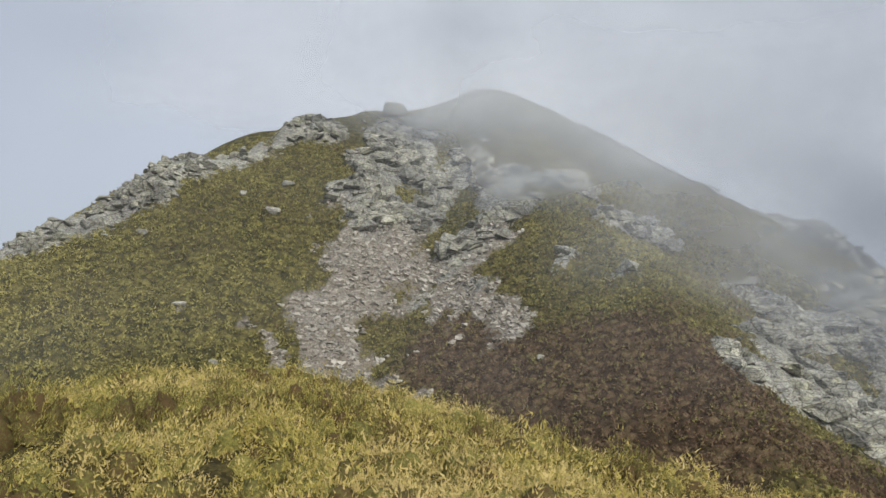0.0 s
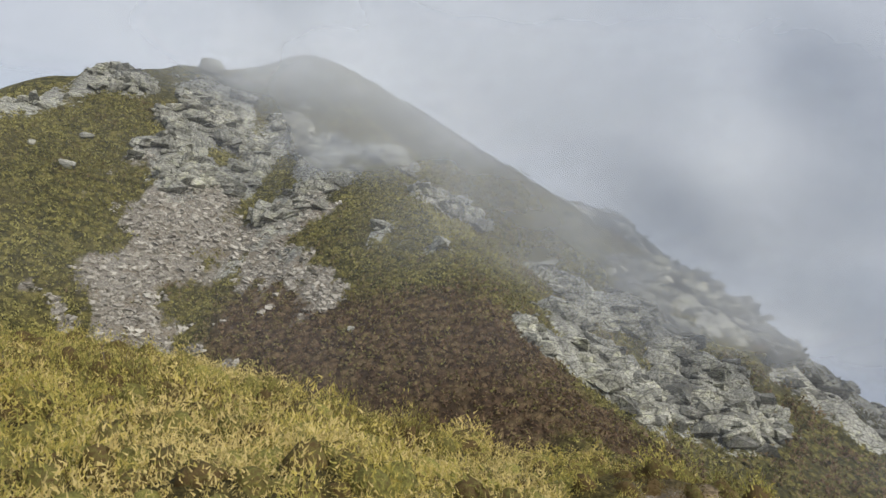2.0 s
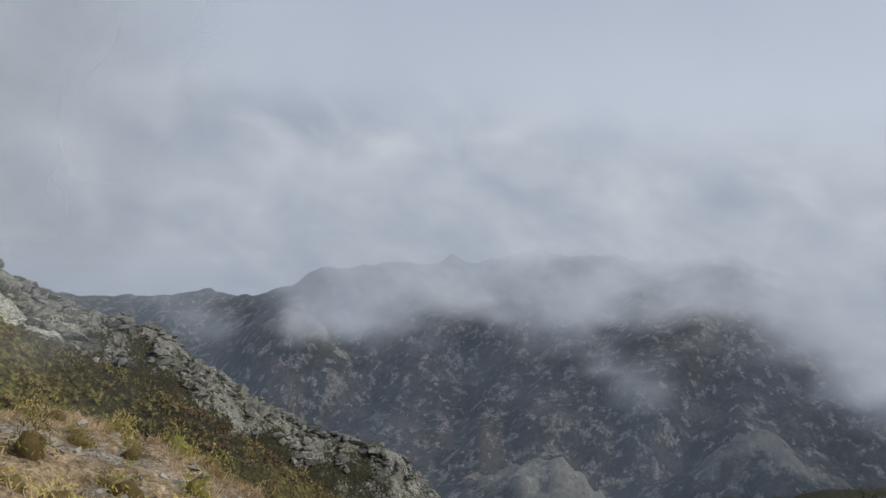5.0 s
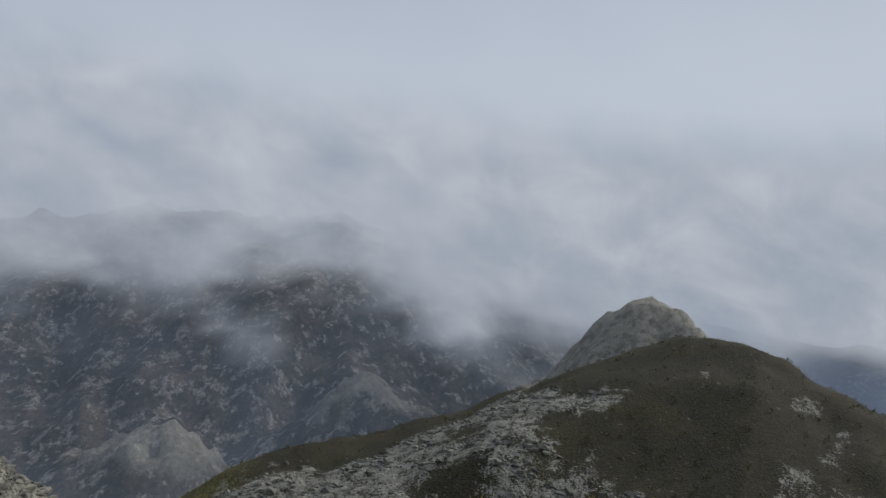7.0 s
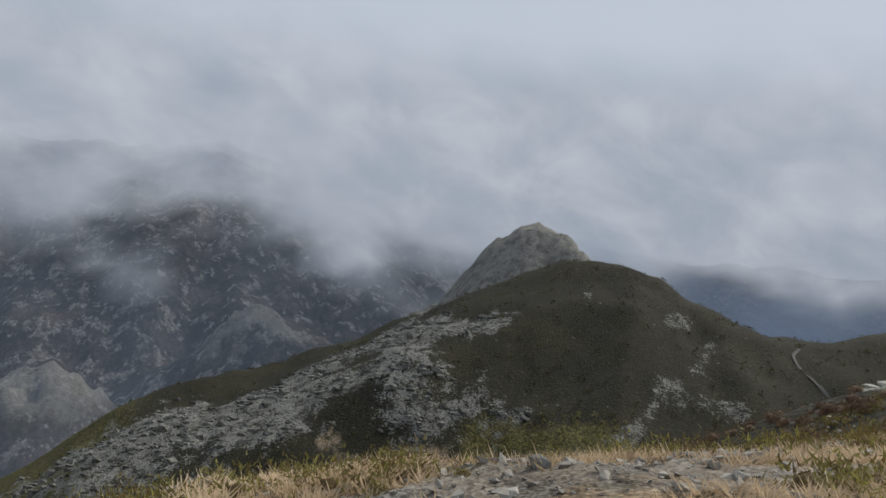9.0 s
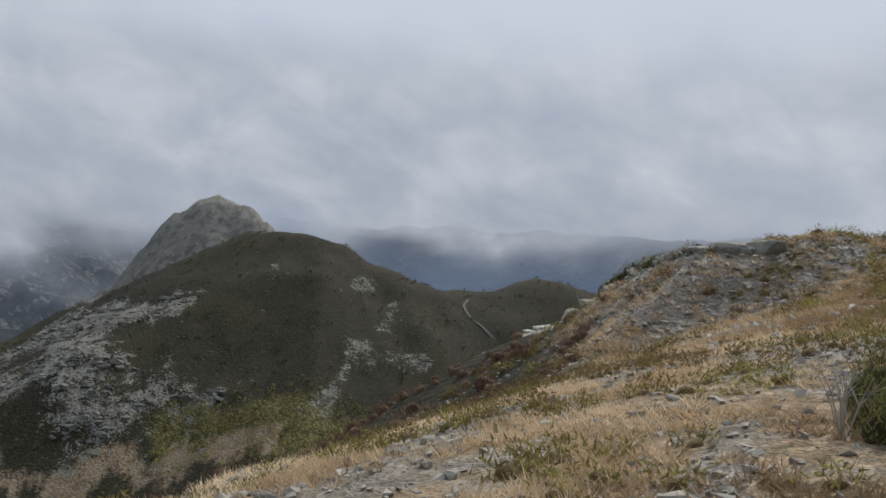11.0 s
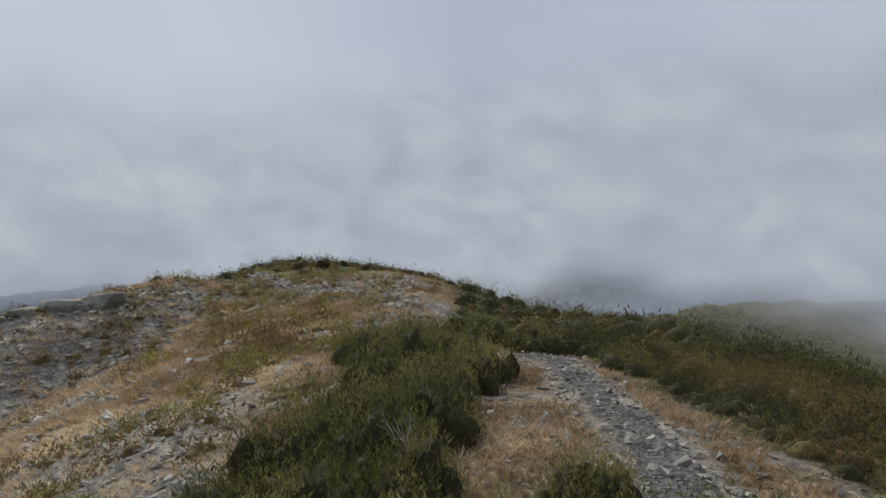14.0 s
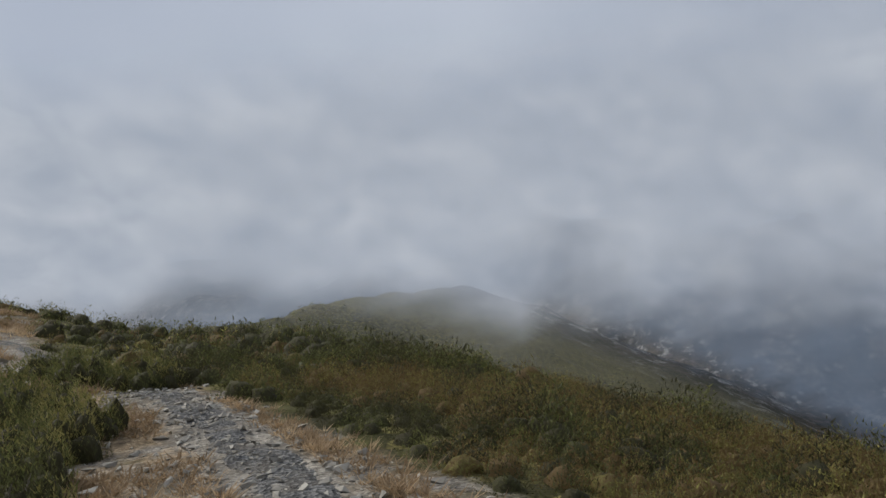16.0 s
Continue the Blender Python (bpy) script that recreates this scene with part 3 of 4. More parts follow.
def strew(name, label, category, templates, x, y, z, size, tint, mat, lean=0.0, shade=True, squash=None, turn=None, kind="stuff", dark_core_from=0):
    """Joins many small copies of the templates into one mesh."""
    n = len(x)
    pick = rng.integers(0, len(templates), n)
    spin = rng.uniform(0, 2 * math.pi, n) if turn is None else turn
    V, F, T, base = [], [], [], 0
    for k, (tv, tf) in enumerate(templates):
        i = np.where(pick == k)[0]
        if not len(i):
            continue
        v = np.repeat(tv[None], len(i), 0) * size[i, None, None]
        if squash is not None:
            v = v * squash[i, None, :]
        if lean:
            lx, ly = rng.normal(0, lean, (2, len(i), 1))
            v = np.stack([v[..., 0] + lx * v[..., 2], v[..., 1] + ly * v[..., 2], v[..., 2] - lx * v[..., 0] * 0.5 - ly * v[..., 1] * 0.5], -1)
        c, s = np.cos(spin[i])[:, None], np.sin(spin[i])[:, None]
        v = np.stack([v[..., 0] * c - v[..., 1] * s + x[i, None], v[..., 0] * s + v[..., 1] * c + y[i, None], v[..., 2] + z[i, None]], -1)
        V.append(v.reshape(-1, 3))
        F.append((tf[None] + (np.arange(len(i)) * len(tv))[:, None, None]).reshape(-1, 3) + base)
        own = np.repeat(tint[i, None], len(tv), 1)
        # cores get a darker tint: brown twigs, plus inner shade painted in
        if dark_core_from:
            own[:, dark_core_from:] *= 0.3
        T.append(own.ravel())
        base += len(i) * len(tv)
    me = mesh_from(name, np.concatenate(V), np.concatenate(F), mat, shade)
    set_attr(me, "tint", np.concatenate(T))
    return tagged(new(name, me), label, category, kind=kind)


def dense_core(seed, height, rings, sides, rough, wide=0.38):
    """The dense twiggy inside of a cushion: a knobbly dome."""
    r = np.random.default_rng(seed + 1000)
    V, F = [(0.0, 0.0, height * 1.7 * wide)], []
    for i in range(1, rings + 1):
        q = i / rings
        for k in range(sides):
            a = 2 * math.pi * (k + 0.5 * (i % 2)) / sides
            lump = (1 + 0.16 * math.sin(a * 2 + seed) + rough * math.sin(a * 5 + 2.3 * seed)) * (1 + r.normal(0, 0.09))
            rad = wide * math.sin(q * math.pi / 2) * lump
            V.append((rad * math.cos(a), rad * math.sin(a), height * 1.75 * wide * math.cos(q * math.pi / 2) * (1 + r.normal(0, 0.12)) - 0.06 * q))
    for k in range(sides):
        F.append((0, 1 + k, 1 + (k + 1) % sides))
    for i in range(rings - 1):
        for k in range(sides):
            a, b = 1 + i * sides + k, 1 + i * sides + (k + 1) % sides
            F += [(a, a + sides, b + sides), (a, b + sides, b)]
    return np.array(V), np.array(F)


def mound(seed, leaves, leaf, height=0.6, up=0.35, slim=0.5, rough=0.14, jitter=0.3, depth=0.35, rings=4, sides=9, wide=0.38):
    """A rounded cushion about 1 across: small sprigs all over a dense inside."""
    r = np.random.default_rng(seed)
    a, q = r.uniform(0, 2 * math.pi, leaves), np.sqrt(r.random(leaves)) * 1.02
    lump = 1 + 0.16 * np.sin(a * 2 + seed) + rough * np.sin(a * 5 + 2.3 * seed)
    rad = 0.5 * np.sin(q * math.pi / 2) * lump
    p = np.stack([rad * np.cos(a), rad * np.sin(a), height * np.cos(q * math.pi / 2) * (1 + rough * np.sin(3 * a + 5 * q + seed))], -1)
    p = p * (1.04 - depth * r.random((leaves, 1)) ** 2)
    nrm = np.stack([np.cos(a) * np.sin(q * 1.5), np.sin(a) * np.sin(q * 1.5), np.cos(q * 1.5) + 0.15], 1) + r.normal(0, jitter, (leaves, 3))
    nrm /= np.linalg.norm(nrm, axis=1)[:, None]
    d = np.cross(nrm, r.normal(0, 1, (leaves, 3)))
    d /= np.linalg.norm(d, axis=1)[:, None]
    d = d + nrm * 0.35 + np.array([0, 0, up])
    d /= np.linalg.norm(d, axis=1)[:, None]
    side = np.cross(d, nrm)
    side /= np.maximum(np.linalg.norm(side, axis=1), 1e-6)[:, None]
    ln = leaf * r.uniform(0.6, 1.4, leaves)[:, None]
    lv = np.stack([p - side * ln * slim - d * ln * 0.3, p + side * ln * slim - d * ln * 0.3, p + d * ln], 1).reshape(-1, 3)
    if not rings:
        return lv, np.arange(leaves * 3).reshape(-1, 3)
    cv, cf = dense_core(seed, height, rings, sides, rough, wide)
    return np.concatenate([lv, cv]), np.concatenate([np.arange(leaves * 3).reshape(-1, 3), cf + leaves * 3])


def grass_tuft(seed, blades, spread=0.5):
    r = np.random.default_rng(seed)
    a = r.uniform(0, 2 * math.pi, blades)
    b = np.stack([np.cos(a), np.sin(a)], 1) * (r.random(blades) ** 0.5 * spread)[:, None]
    ln, w = r.uniform(0.5, 1.0, blades), 0.05
    tip = b + np.stack([np.cos(a), np.sin(a)], 1) * (ln * 0.75)[:, None] + r.normal(0, 0.18, (blades, 2))
    sx, sy = -np.sin(a + 0.5) * w, np.cos(a + 0.5) * w
    v = np.stack([np.stack([b[:, 0] - sx, b[:, 1] - sy, 0 * a - 0.03], 1), np.stack([b[:, 0] + sx, b[:, 1] + sy, 0 * a - 0.03], 1),
                  np.stack([tip[:, 0], tip[:, 1], ln * 0.6], 1)], 1).reshape(-1, 3)
    return v, np.arange(blades * 3).reshape(-1, 3)


def hull(seed, points=14, box=0.75):
    """An angular block, about 1 across."""
    r = np.random.default_rng(seed)
    p = r.uniform(-0.5, 0.5, (points, 3))
    m = np.abs(p).max(1, keepdims=True)
    p = p / m * 0.5 * (box + (1 - box) * r.random((points, 1)))
    bm = bmesh.new()
    for q in p:
        bm.verts.new(q)
    res = bmesh.ops.convex_hull(bm, input=bm.verts)
    bmesh.ops.delete(bm, geom=[g for g in res["geom_interior"] if isinstance(g, bmesh.types.BMVert)], context="VERTS")
    bmesh.ops.triangulate(bm, faces=bm.faces)
    bm.verts.ensure_lookup_table()
    bm.verts.index_update()
    v = np.array([q.co[:] for q in bm.verts])
    f = np.array([[q.index for q in face.verts] for face in bm.faces])
    bm.free()
    return v, f


def cov(x, y):
    a, b, far = cover(x, y)
    return dict(rock=a[:, 0], scree=a[:, 1], brown=a[:, 2], gold=b[:, 0], straw=b[:, 1], dark=b[:, 2])


# ---- low heath on the knoll ----
def bare(c):
    return np.clip(1.25 - 1.4 * c["scree"] - 1.3 * c["rock"], 0, 1)


def knoll_weight(x, y):
    c = cov(x, y)
    r = np.hypot(x - 0.3, y)
    clear = smooth(1.0, 1.7, r)
    return clear * bare(c) * np.clip(1.15 - 0.85 * smooth(0.3, 0.7, c["straw"]), 0, 1) * smooth(-2.5, 0.5, y + 0.35 * np.abs(x))


def knoll_tint(x, y):
    t = 0.68 + 0.56 * fbm(x, y, 2.2, 4, 71) + 0.16 * fbm(x, y, 0.7, 2, 73)
    return np.clip(t + 0.12 * smooth(0, -9, x) + rng.normal(0, 0.11, len(x)), 0.02, 0.98)


FINE = [mound(200 + k, 250, 0.075, 0.66, 0.7, 0.22, 0.16, 0.5, 0.3, 3, 7) for k in range(8)]
LOW = [mound(210 + k, 100, 0.11, 0.62, 0.8, 0.19, 0.16, 0.55, 0.45, 2, 6, 0.24) for k in range(8)]
MID = [mound(220 + k, 170, 0.075, 0.66, 0.7, 0.22, 0.16, 0.5, 0.3, 3, 7) for k in range(8)]
x, y = sow_even(0.36, -9, 8.5, 0.4, 10.5, knoll_weight)
z = ground_z(x, y)
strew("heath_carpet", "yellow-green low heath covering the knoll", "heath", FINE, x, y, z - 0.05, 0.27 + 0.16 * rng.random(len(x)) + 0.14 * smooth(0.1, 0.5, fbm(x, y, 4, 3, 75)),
      knoll_tint(x, y), M_HEATH, 0.2, squash=np.stack([1 + 0 * x, 1 + 0 * x, 0.6 + 0.9 * rng.random(len(x))], 1), dark_core_from=750)
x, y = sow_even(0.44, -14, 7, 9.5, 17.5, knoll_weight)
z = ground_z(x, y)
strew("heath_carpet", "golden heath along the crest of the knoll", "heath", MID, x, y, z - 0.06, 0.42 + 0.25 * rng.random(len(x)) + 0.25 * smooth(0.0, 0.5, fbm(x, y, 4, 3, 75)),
      knoll_tint(x, y), M_HEATH, 0.2, squash=np.stack([1 + 0 * x, 1 + 0 * x, 0.5 + 0.8 * rng.random(len(x))], 1), dark_core_from=510)

# ---- heath on the northern hill ----
FAR = [mound(240 + k, 20, 0.22, 0.6, 0.55, 0.36, 0.2, 0.35, 0.2, 0) for k in range(8)]


def hill_weight(x, y):
    c = cov(x, y)
    return np.clip(1.2 - 1.5 * smooth(0.3, 0.6, c["scree"]) - 1.2 * smooth(0.3, 0.6, c["rock"]), 0, 1)


def hill_tint(x, y):
    c = cov(x, y)
    t = 0.60 + 0.18 * fbm(x, y, 11, 4, 81) + 0.10 * fbm(x, y, 2.5, 3, 83)
    # last term darkens the eastern shoulder's heath to stand for its shade
    t = t + 0.05 * smooth(-5, -25, x) - 0.04 * smooth(0, 30, x) - 0.22 * smooth(34, 60, x)
    t = t + (0.33 + 0.12 * fbm(x, y, 4, 3, 85) - t) * smooth(0.35, 0.6, c["brown"] + 0.25 * fbm(x, y, 5, 3, 87))
    return np.clip(t + rng.normal(0, 0.06, len(x)), 0.03, 0.97)


x, y = sow_even(0.74, -56, 38, 44, 108, hill_weight)
z = ground_z(x, y)
strew("hillside_heath", "green and brown heath on the hillside", "heath", FAR, x, y, z - 0.1, 0.68 + 0.45 * rng.random(len(x)) ** 2, hill_tint(x, y), M_SLOPE, 0.2)
x, y = sow(4500, 30, 120, 34, 96, hill_weight)
z = ground_z(x, y)
strew("hillside_heath", "green heath on the hill's eastern shoulder", "heath", FAR, x, y, z - 0.08, 0.8 + 0.8 * rng.random(len(x)), hill_tint(x, y), M_SLOPE, 0.2)

# ---- heath on the eastern hill ----
def east_weight(x, y):
    c = cov(x, y)
    return np.clip(1.1 - 1.4 * smooth(0.3, 0.6, c["scree"]) - 1.3 * smooth(0.3, 0.6, c["rock"]), 0, 1) * np.clip(1.1 - c["straw"], 0, 1)


x, y = sow(2000, 110, 330, -310, 20, east_weight)
z = ground_z(x, y)
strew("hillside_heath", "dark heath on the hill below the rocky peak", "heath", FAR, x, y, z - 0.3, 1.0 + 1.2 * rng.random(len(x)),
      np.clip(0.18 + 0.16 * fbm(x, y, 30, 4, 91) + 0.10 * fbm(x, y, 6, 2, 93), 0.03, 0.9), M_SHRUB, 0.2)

# ---- green scrub on the ridge's western side ----
def scrub_weight(x, y):
    c = cov(x, y)
    w = smooth(-1.3, -1.9, x + 0.03 * (y + 10)) * (1 - smooth(0.2, 0.5, c["straw"]))
    w = np.maximum(w, smooth(-38, -44, y) * 0.8)
    return w * bare(c)


def scrub_tint(x, y):
    return np.clip(0.30 + 0.34 * fbm(x, y, 2.6, 4, 95) + 0.12 * fbm(x, y, 9, 2, 97) + rng.normal(0, 0.17, len(x)), 0.02, 0.98)


SCRUB = [mound(260 + k, 520, 0.05, 0.7, 1.0, 0.2, 0.2, 0.55, 0.4, 3, 8, 0.30) for k in range(8)]
THIN = [mound(280 + k, 110, 0.075, 0.66, 1.1, 0.19, 0.2, 0.5, 0.4, 3, 7) for k in range(8)]


def bushy(x, y, seed):
    return 0.45 + 0.6 * smooth(-0.35, 0.45, fbm(x, y, 1.9, 2, seed)) * (0.7 + 0.3 * rng.random(len(x)))


x, y = sow_even(0.42, -12, -0.5, -17, -1, scrub_weight)
z = ground_z(x, y)
cut = rng.random(len(x)) < 0.7 * smooth(-0.2, 0.3, fbm(x, y, 2.0, 3, 98))
strew("scrub", "olive-brown heath beside the stony path", "scrub", SCRUB, x[cut], y[cut], z[cut] - 0.05, 0.4 + 0.35 * rng.random(cut.sum()), 0.02 + 0.2 * rng.random(cut.sum()), M_HEATH, 0.15, dark_core_from=1560)
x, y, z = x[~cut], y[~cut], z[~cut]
strew("scrub", "dark green scrub beside the stony path", "scrub", SCRUB, x, y, z - 0.06, bushy(x, y, 127), scrub_tint(x, y), M_SHRUB, 0.15, dark_core_from=1560)
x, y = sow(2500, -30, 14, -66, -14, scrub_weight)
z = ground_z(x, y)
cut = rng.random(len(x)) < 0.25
strew("scrub", "olive-brown heath mixed into the ridge's scrub", "scrub", THIN, x[cut], y[cut], z[cut] - 0.03, 0.5 + 0.5 * rng.random(cut.sum()), 0.3 * rng.random(cut.sum()), M_HEATH, 0.15, dark_core_from=330)
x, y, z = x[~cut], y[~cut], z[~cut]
strew("scrub", "dark green scrub along the ridge", "scrub", THIN, x, y, z - 0.08, 0.2 + bushy(x, y, 127), scrub_tint(x, y), M_SHRUB, 0.15, dark_core_from=330)
x, y = sow(1500, -140, 40, -330, -66, lambda x, y: smooth(60, 30, np.abs(x + 0.42 * (y + 100) * -1 + 8)))
z = ground_z(x, y)
strew("scrub", "green scrub on the misty ridge beyond", "scrub", FAR, x, y, z - 0.1, 1.0 + 1.2 * rng.random(len(x)), scrub_tint(x, y), M_SHRUB, 0.2)

# ---- dry grass and small shrubs on the eastern flank ----
TUFT = [grass_tuft(300 + k, 11) for k in range(6)]


def straw_weight(x, y):
    c = cov(x, y)
    trodden = np.zeros(len(x))
    for (x0, y0), (x1, y1) in zip(TRAIL, TRAIL[1:]):
        trodden = np.maximum(trodden, smooth(0.25, 0.6, band(x, y, x0, y0, x1, y1, 0.42, 0.42)))
    return smooth(0.35, 0.7, c["straw"]) * np.clip(1.1 - 0.85 * smooth(0.3, 0.7, c["scree"]), 0, 1) * (1 - trodden) * smooth(0.2, 0.5, 0.55 + fbm(x, y, 1.1, 3, 99)) * smooth(0.8, 1.6, np.hypot(x - 0.8, y + 0.8))


x, y = sow(36000, -3, 12, -17, 9, straw_weight)
z = ground_z(x, y)
strew("dry_grass", "straw-coloured dry grass on stony ground", "grass", TUFT, x, y, z, 0.09 + 0.12 * rng.random(len(x)) - 0.03 * smooth(0.5, 2, y), np.clip(0.17 + (0.6 - 0.35 * smooth(0.5, 2, y)) * smooth(1.8, 3.6, x) + 0.35 * fbm(x, y, 1.6, 3, 103) + rng.normal(0, 0.1, len(x)), 0, 1), M_STRAW)
x, y = sow(22000, -2, 22, -42, -15, straw_weight)
z = ground_z(x, y)
strew("dry_grass", "straw-coloured dry grass on the ridge's flank", "grass", TUFT, x, y, z, 0.22 + 0.16 * rng.random(len(x)), np.clip(0.18 + 0.4 * smooth(4, 11, x) + 0.35 * fbm(x, y, 2.5, 3, 103) + rng.normal(0, 0.1, len(x)), 0, 1), M_STRAW)


def flank_weight(x, y):
    c = cov(x, y)
    south = smooth(-5, -11, y)
    return smooth(-0.05, 0.35, fbm(x, y, 1.9, 3, 105) - 0.14 + 0.30 * south - 0.15 * smooth(3.5, 6, x) * (1 - south)) * smooth(0.9, 1.8, np.hypot(x - 0.8, y + 0.8)) * smooth(0.3, 1.5, x + 0.0 * y) * np.clip(1 - 0.6 * c["scree"], 0, 1)


x, y = sow(1500, 0.5, 13, -18, 2, flank_weight)
z = ground_z(x, y)
strew("low_shrubs", "olive low shrubs scattered over dry grass", "shrub", LOW, x, y, z - 0.04, 0.25 + 0.3 * rng.random(len(x)), np.clip(0.16 + 0.2 * fbm(x, y, 2, 3, 107) + 0.1 * rng.random(len(x)), 0, 1), M_HEATH, 0.2, dark_core_from=300)
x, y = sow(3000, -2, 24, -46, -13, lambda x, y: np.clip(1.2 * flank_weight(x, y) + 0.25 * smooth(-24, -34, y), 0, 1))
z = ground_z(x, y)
strew("low_shrubs", "olive low shrubs on the ridge's flank", "shrub", LOW, x, y, z - 0.04, 0.3 + 0.5 * rng.random(len(x)) ** 1.5, np.clip(0.04 + 0.2 * fbm(x, y, 2, 3, 107) + 0.22 * rng.random(len(x)), 0, 1), M_HEATH, 0.2, dark_core_from=300)


x, y = sow(900, 12, 52, -56, -6, lambda x, y: np.clip(1.05 - 1.3 * smooth(0.3, 0.6, cov(x, y)["rock"]) - 1.2 * smooth(0.3, 0.6, cov(x, y)["scree"]) - 0.8 * smooth(0.4, 0.7, cov(x, y)["straw"]), 0, 1))
z = ground_z(x, y)
strew("hillside_heath", "olive and brown heath on the slope below the spur", "heath", MID, x, y, z - 0.08, 0.5 + 0.6 * rng.random(len(x)), np.clip(0.24 + 0.2 * fbm(x, y, 6, 3, 121) + rng.normal(0, 0.1, len(x)), 0.05, 0.8), M_SLOPE, 0.2, dark_core_from=510)
x, y = sow(1500, 100, 190, -160, -60, lambda x, y: smooth(0.2, 0.6, band(x, y, 165, -90, 125, -130, 13, 20)) * np.clip(1 - cov(x, y)["rock"], 0, 1))
z = ground_z(x, y)
strew("meadow", "green meadow in the saddle below the dark hill", "meadow", FAR, x, y, z - 0.15, 1.2 + 0.8 * rng.random(len(x)), np.clip(0.58 + 0.12 * fbm(x, y, 9, 3, 123), 0.45, 0.7), M_SLOPE, 0.2)
# ---- rocks ----
BLOCKS = [hull(400 + k, 13) for k in range(14)]


BLOCK_MESHES = {m: [mesh_from("block", v, f, m, False) for v, f in BLOCKS] for m in (M_ROCK, M_SHADED)}


def outcrop(label, count, x0, x1, y0, y1, lo, hi, seed, lift=0.12, strike=0.5, floor=0.45, single=110, mat=M_ROCK):
    """A crag: its largest blocks one by one, the smaller ones joined."""
    def w(x, y):
        return smooth(floor, floor + 0.25, cov(x, y)["rock"]) * smooth(0.1, 0.5, 0.35 + fbm(x, y, 4 * lo + 3, 3, seed))
    x, y = sow(count, x0, x1, y0, y1, w)
    size = lo + (hi - lo) * rng.random(len(x)) ** 2.5
    order = np.argsort(-size)
    x, y, size = x[order], y[order], size[order]
    z = ground_z(x, y) + size * lift
    turn = strike + rng.normal(0, 0.3, len(x))
    squash = np.stack([1.5 + 0.5 * rng.random(len(x)), 0.9 + 0.3 * rng.random(len(x)), 0.6 + 0.5 * rng.random(len(x))], 1)
    root = tagged(new("rock_outcrop"), label, "rock outcrop", "rock outcrops")
    k = min(single, len(x) // 2)
    root.location = (float(x[:k].mean()), float(y[:k].mean()), float(z[:k].mean()))
    base = Matrix.Translation(root.location).inverted()
    for n in range(k):
        ob = new("block", BLOCK_MESHES[mat][n % len(BLOCKS)])
        ob.parent = root
        sx, sy, sz = (float(v) * float(size[n]) for v in squash[n])
        ob.matrix_basis = base @ pose(x[n], y[n], z[n], rng.normal(0, 16), rng.normal(0, 16), math.degrees(turn[n])) @ Matrix.Diagonal((sx, sy, sz, 1))
    rest = slice(k, None)
    ob = strew("rubble", "", "", BLOCKS, x[rest] - root.location.x, y[rest] - root.location.y, z[rest] - root.location.z, size[rest], 0 * x[rest], mat, 0.35, False,
               squash=squash[rest], turn=turn[rest])
    ob.parent = root
    return root


outcrop("grey crag of broken slabs above the scree", 9000, -24, 18, 84, 128, 0.35, 2.2, 1)
outcrop("grey boulders along the hill's western crest", 6000, -58, -16, 68, 118, 0.35, 1.7, 2, strike=1.0)
outcrop("pale slabs on the hill's eastern side", 10000, 8, 58, 54, 92, 0.35, 2.2, 3, strike=-0.5)
outcrop("grey rocks stepping down the shoulder's crest", 16000, 40, 200, 30, 145, 0.4, 2.4, 4, lift=0.18, strike=-0.4, floor=0.28, single=220, mat=M_SHADED)
outcrop("pale rock slabs on the eastern hill", 12000, 160, 310, -125, 60, 0.5, 2.2, 5, lift=-0.15, strike=0.9, floor=0.35, mat=M_SHADED)
outcrop("grey crags scattered on the dark hillside", 3000, 140, 260, -240, -85, 0.6, 2.0, 6, lift=-0.1, strike=0.3, mat=M_SHADED)
outcrop("white weathered rocks on the spur", 1300, 15, 35, -40, -27, 0.2, 0.7, 7, lift=-0.1, strike=-0.3)

CHIP = [hull(430 + k, 8, 0.6) for k in range(8)]

# scree of the northern hill
x, y = sow(26000, -26, 12, 54, 94, lambda x, y: smooth(0.4, 0.7, cov(x, y)["scree"]))
size = 0.22 + 0.65 * rng.random(len(x)) ** 4
strew("scree", "pale broken scree running down the hillside", "scree", CHIP, x, y, ground_z(x, y) + size * 0.1, size, 0 * x, M_STONE, 0.4, False,
      squash=np.stack([1.3 + 0 * x, 1 + 0 * x, 0.55 + 0.2 * rng.random(len(x))], 1))

# gravel near the path
x, y = sow(27000, -3, 12, -15, 6, lambda x, y: np.clip(smooth(0.35, 0.7, cov(x, y)["scree"]) + 0.28 * smooth(0.3, 0.6, cov(x, y)["straw"]), 0, 1))
size = 0.025 + 0.11 * rng.random(len(x)) ** 4
strew("gravel", "grey gravel on the path and bare ground", "gravel", CHIP, x, y, ground_z(x, y) + size * 0.12, size, 0 * x, M_GRAVEL, 0.4, False,
      squash=np.stack([1.4 + 0 * x, 1 + 0 * x, 0.5 + 0.2 * rng.random(len(x))], 1))
x, y = sow(20000, 0, 24, -42, -13, lambda x, y: np.clip(smooth(0.35, 0.7, cov(x, y)["scree"]) + 0.12 + 0.16 * smooth(0.3, 0.6, cov(x, y)["straw"]), 0, 1))
size = 0.06 + 0.26 * rng.random(len(x)) ** 4
strew("gravel", "grey stones strewn over the ridge's flank", "gravel", CHIP, x, y, ground_z(x, y) + size * 0.12, size, 0 * x, M_STONE, 0.4, False,
      squash=np.stack([1.4 + 0 * x, 1 + 0 * x, 0.5 + 0.2 * rng.random(len(x))], 1))
# ---- single things: shrubs, boulders, the path ----
def part(name, me, parent, label=""):
    ob = new(name, me)
    ob.parent = parent
    return tagged(ob, label)


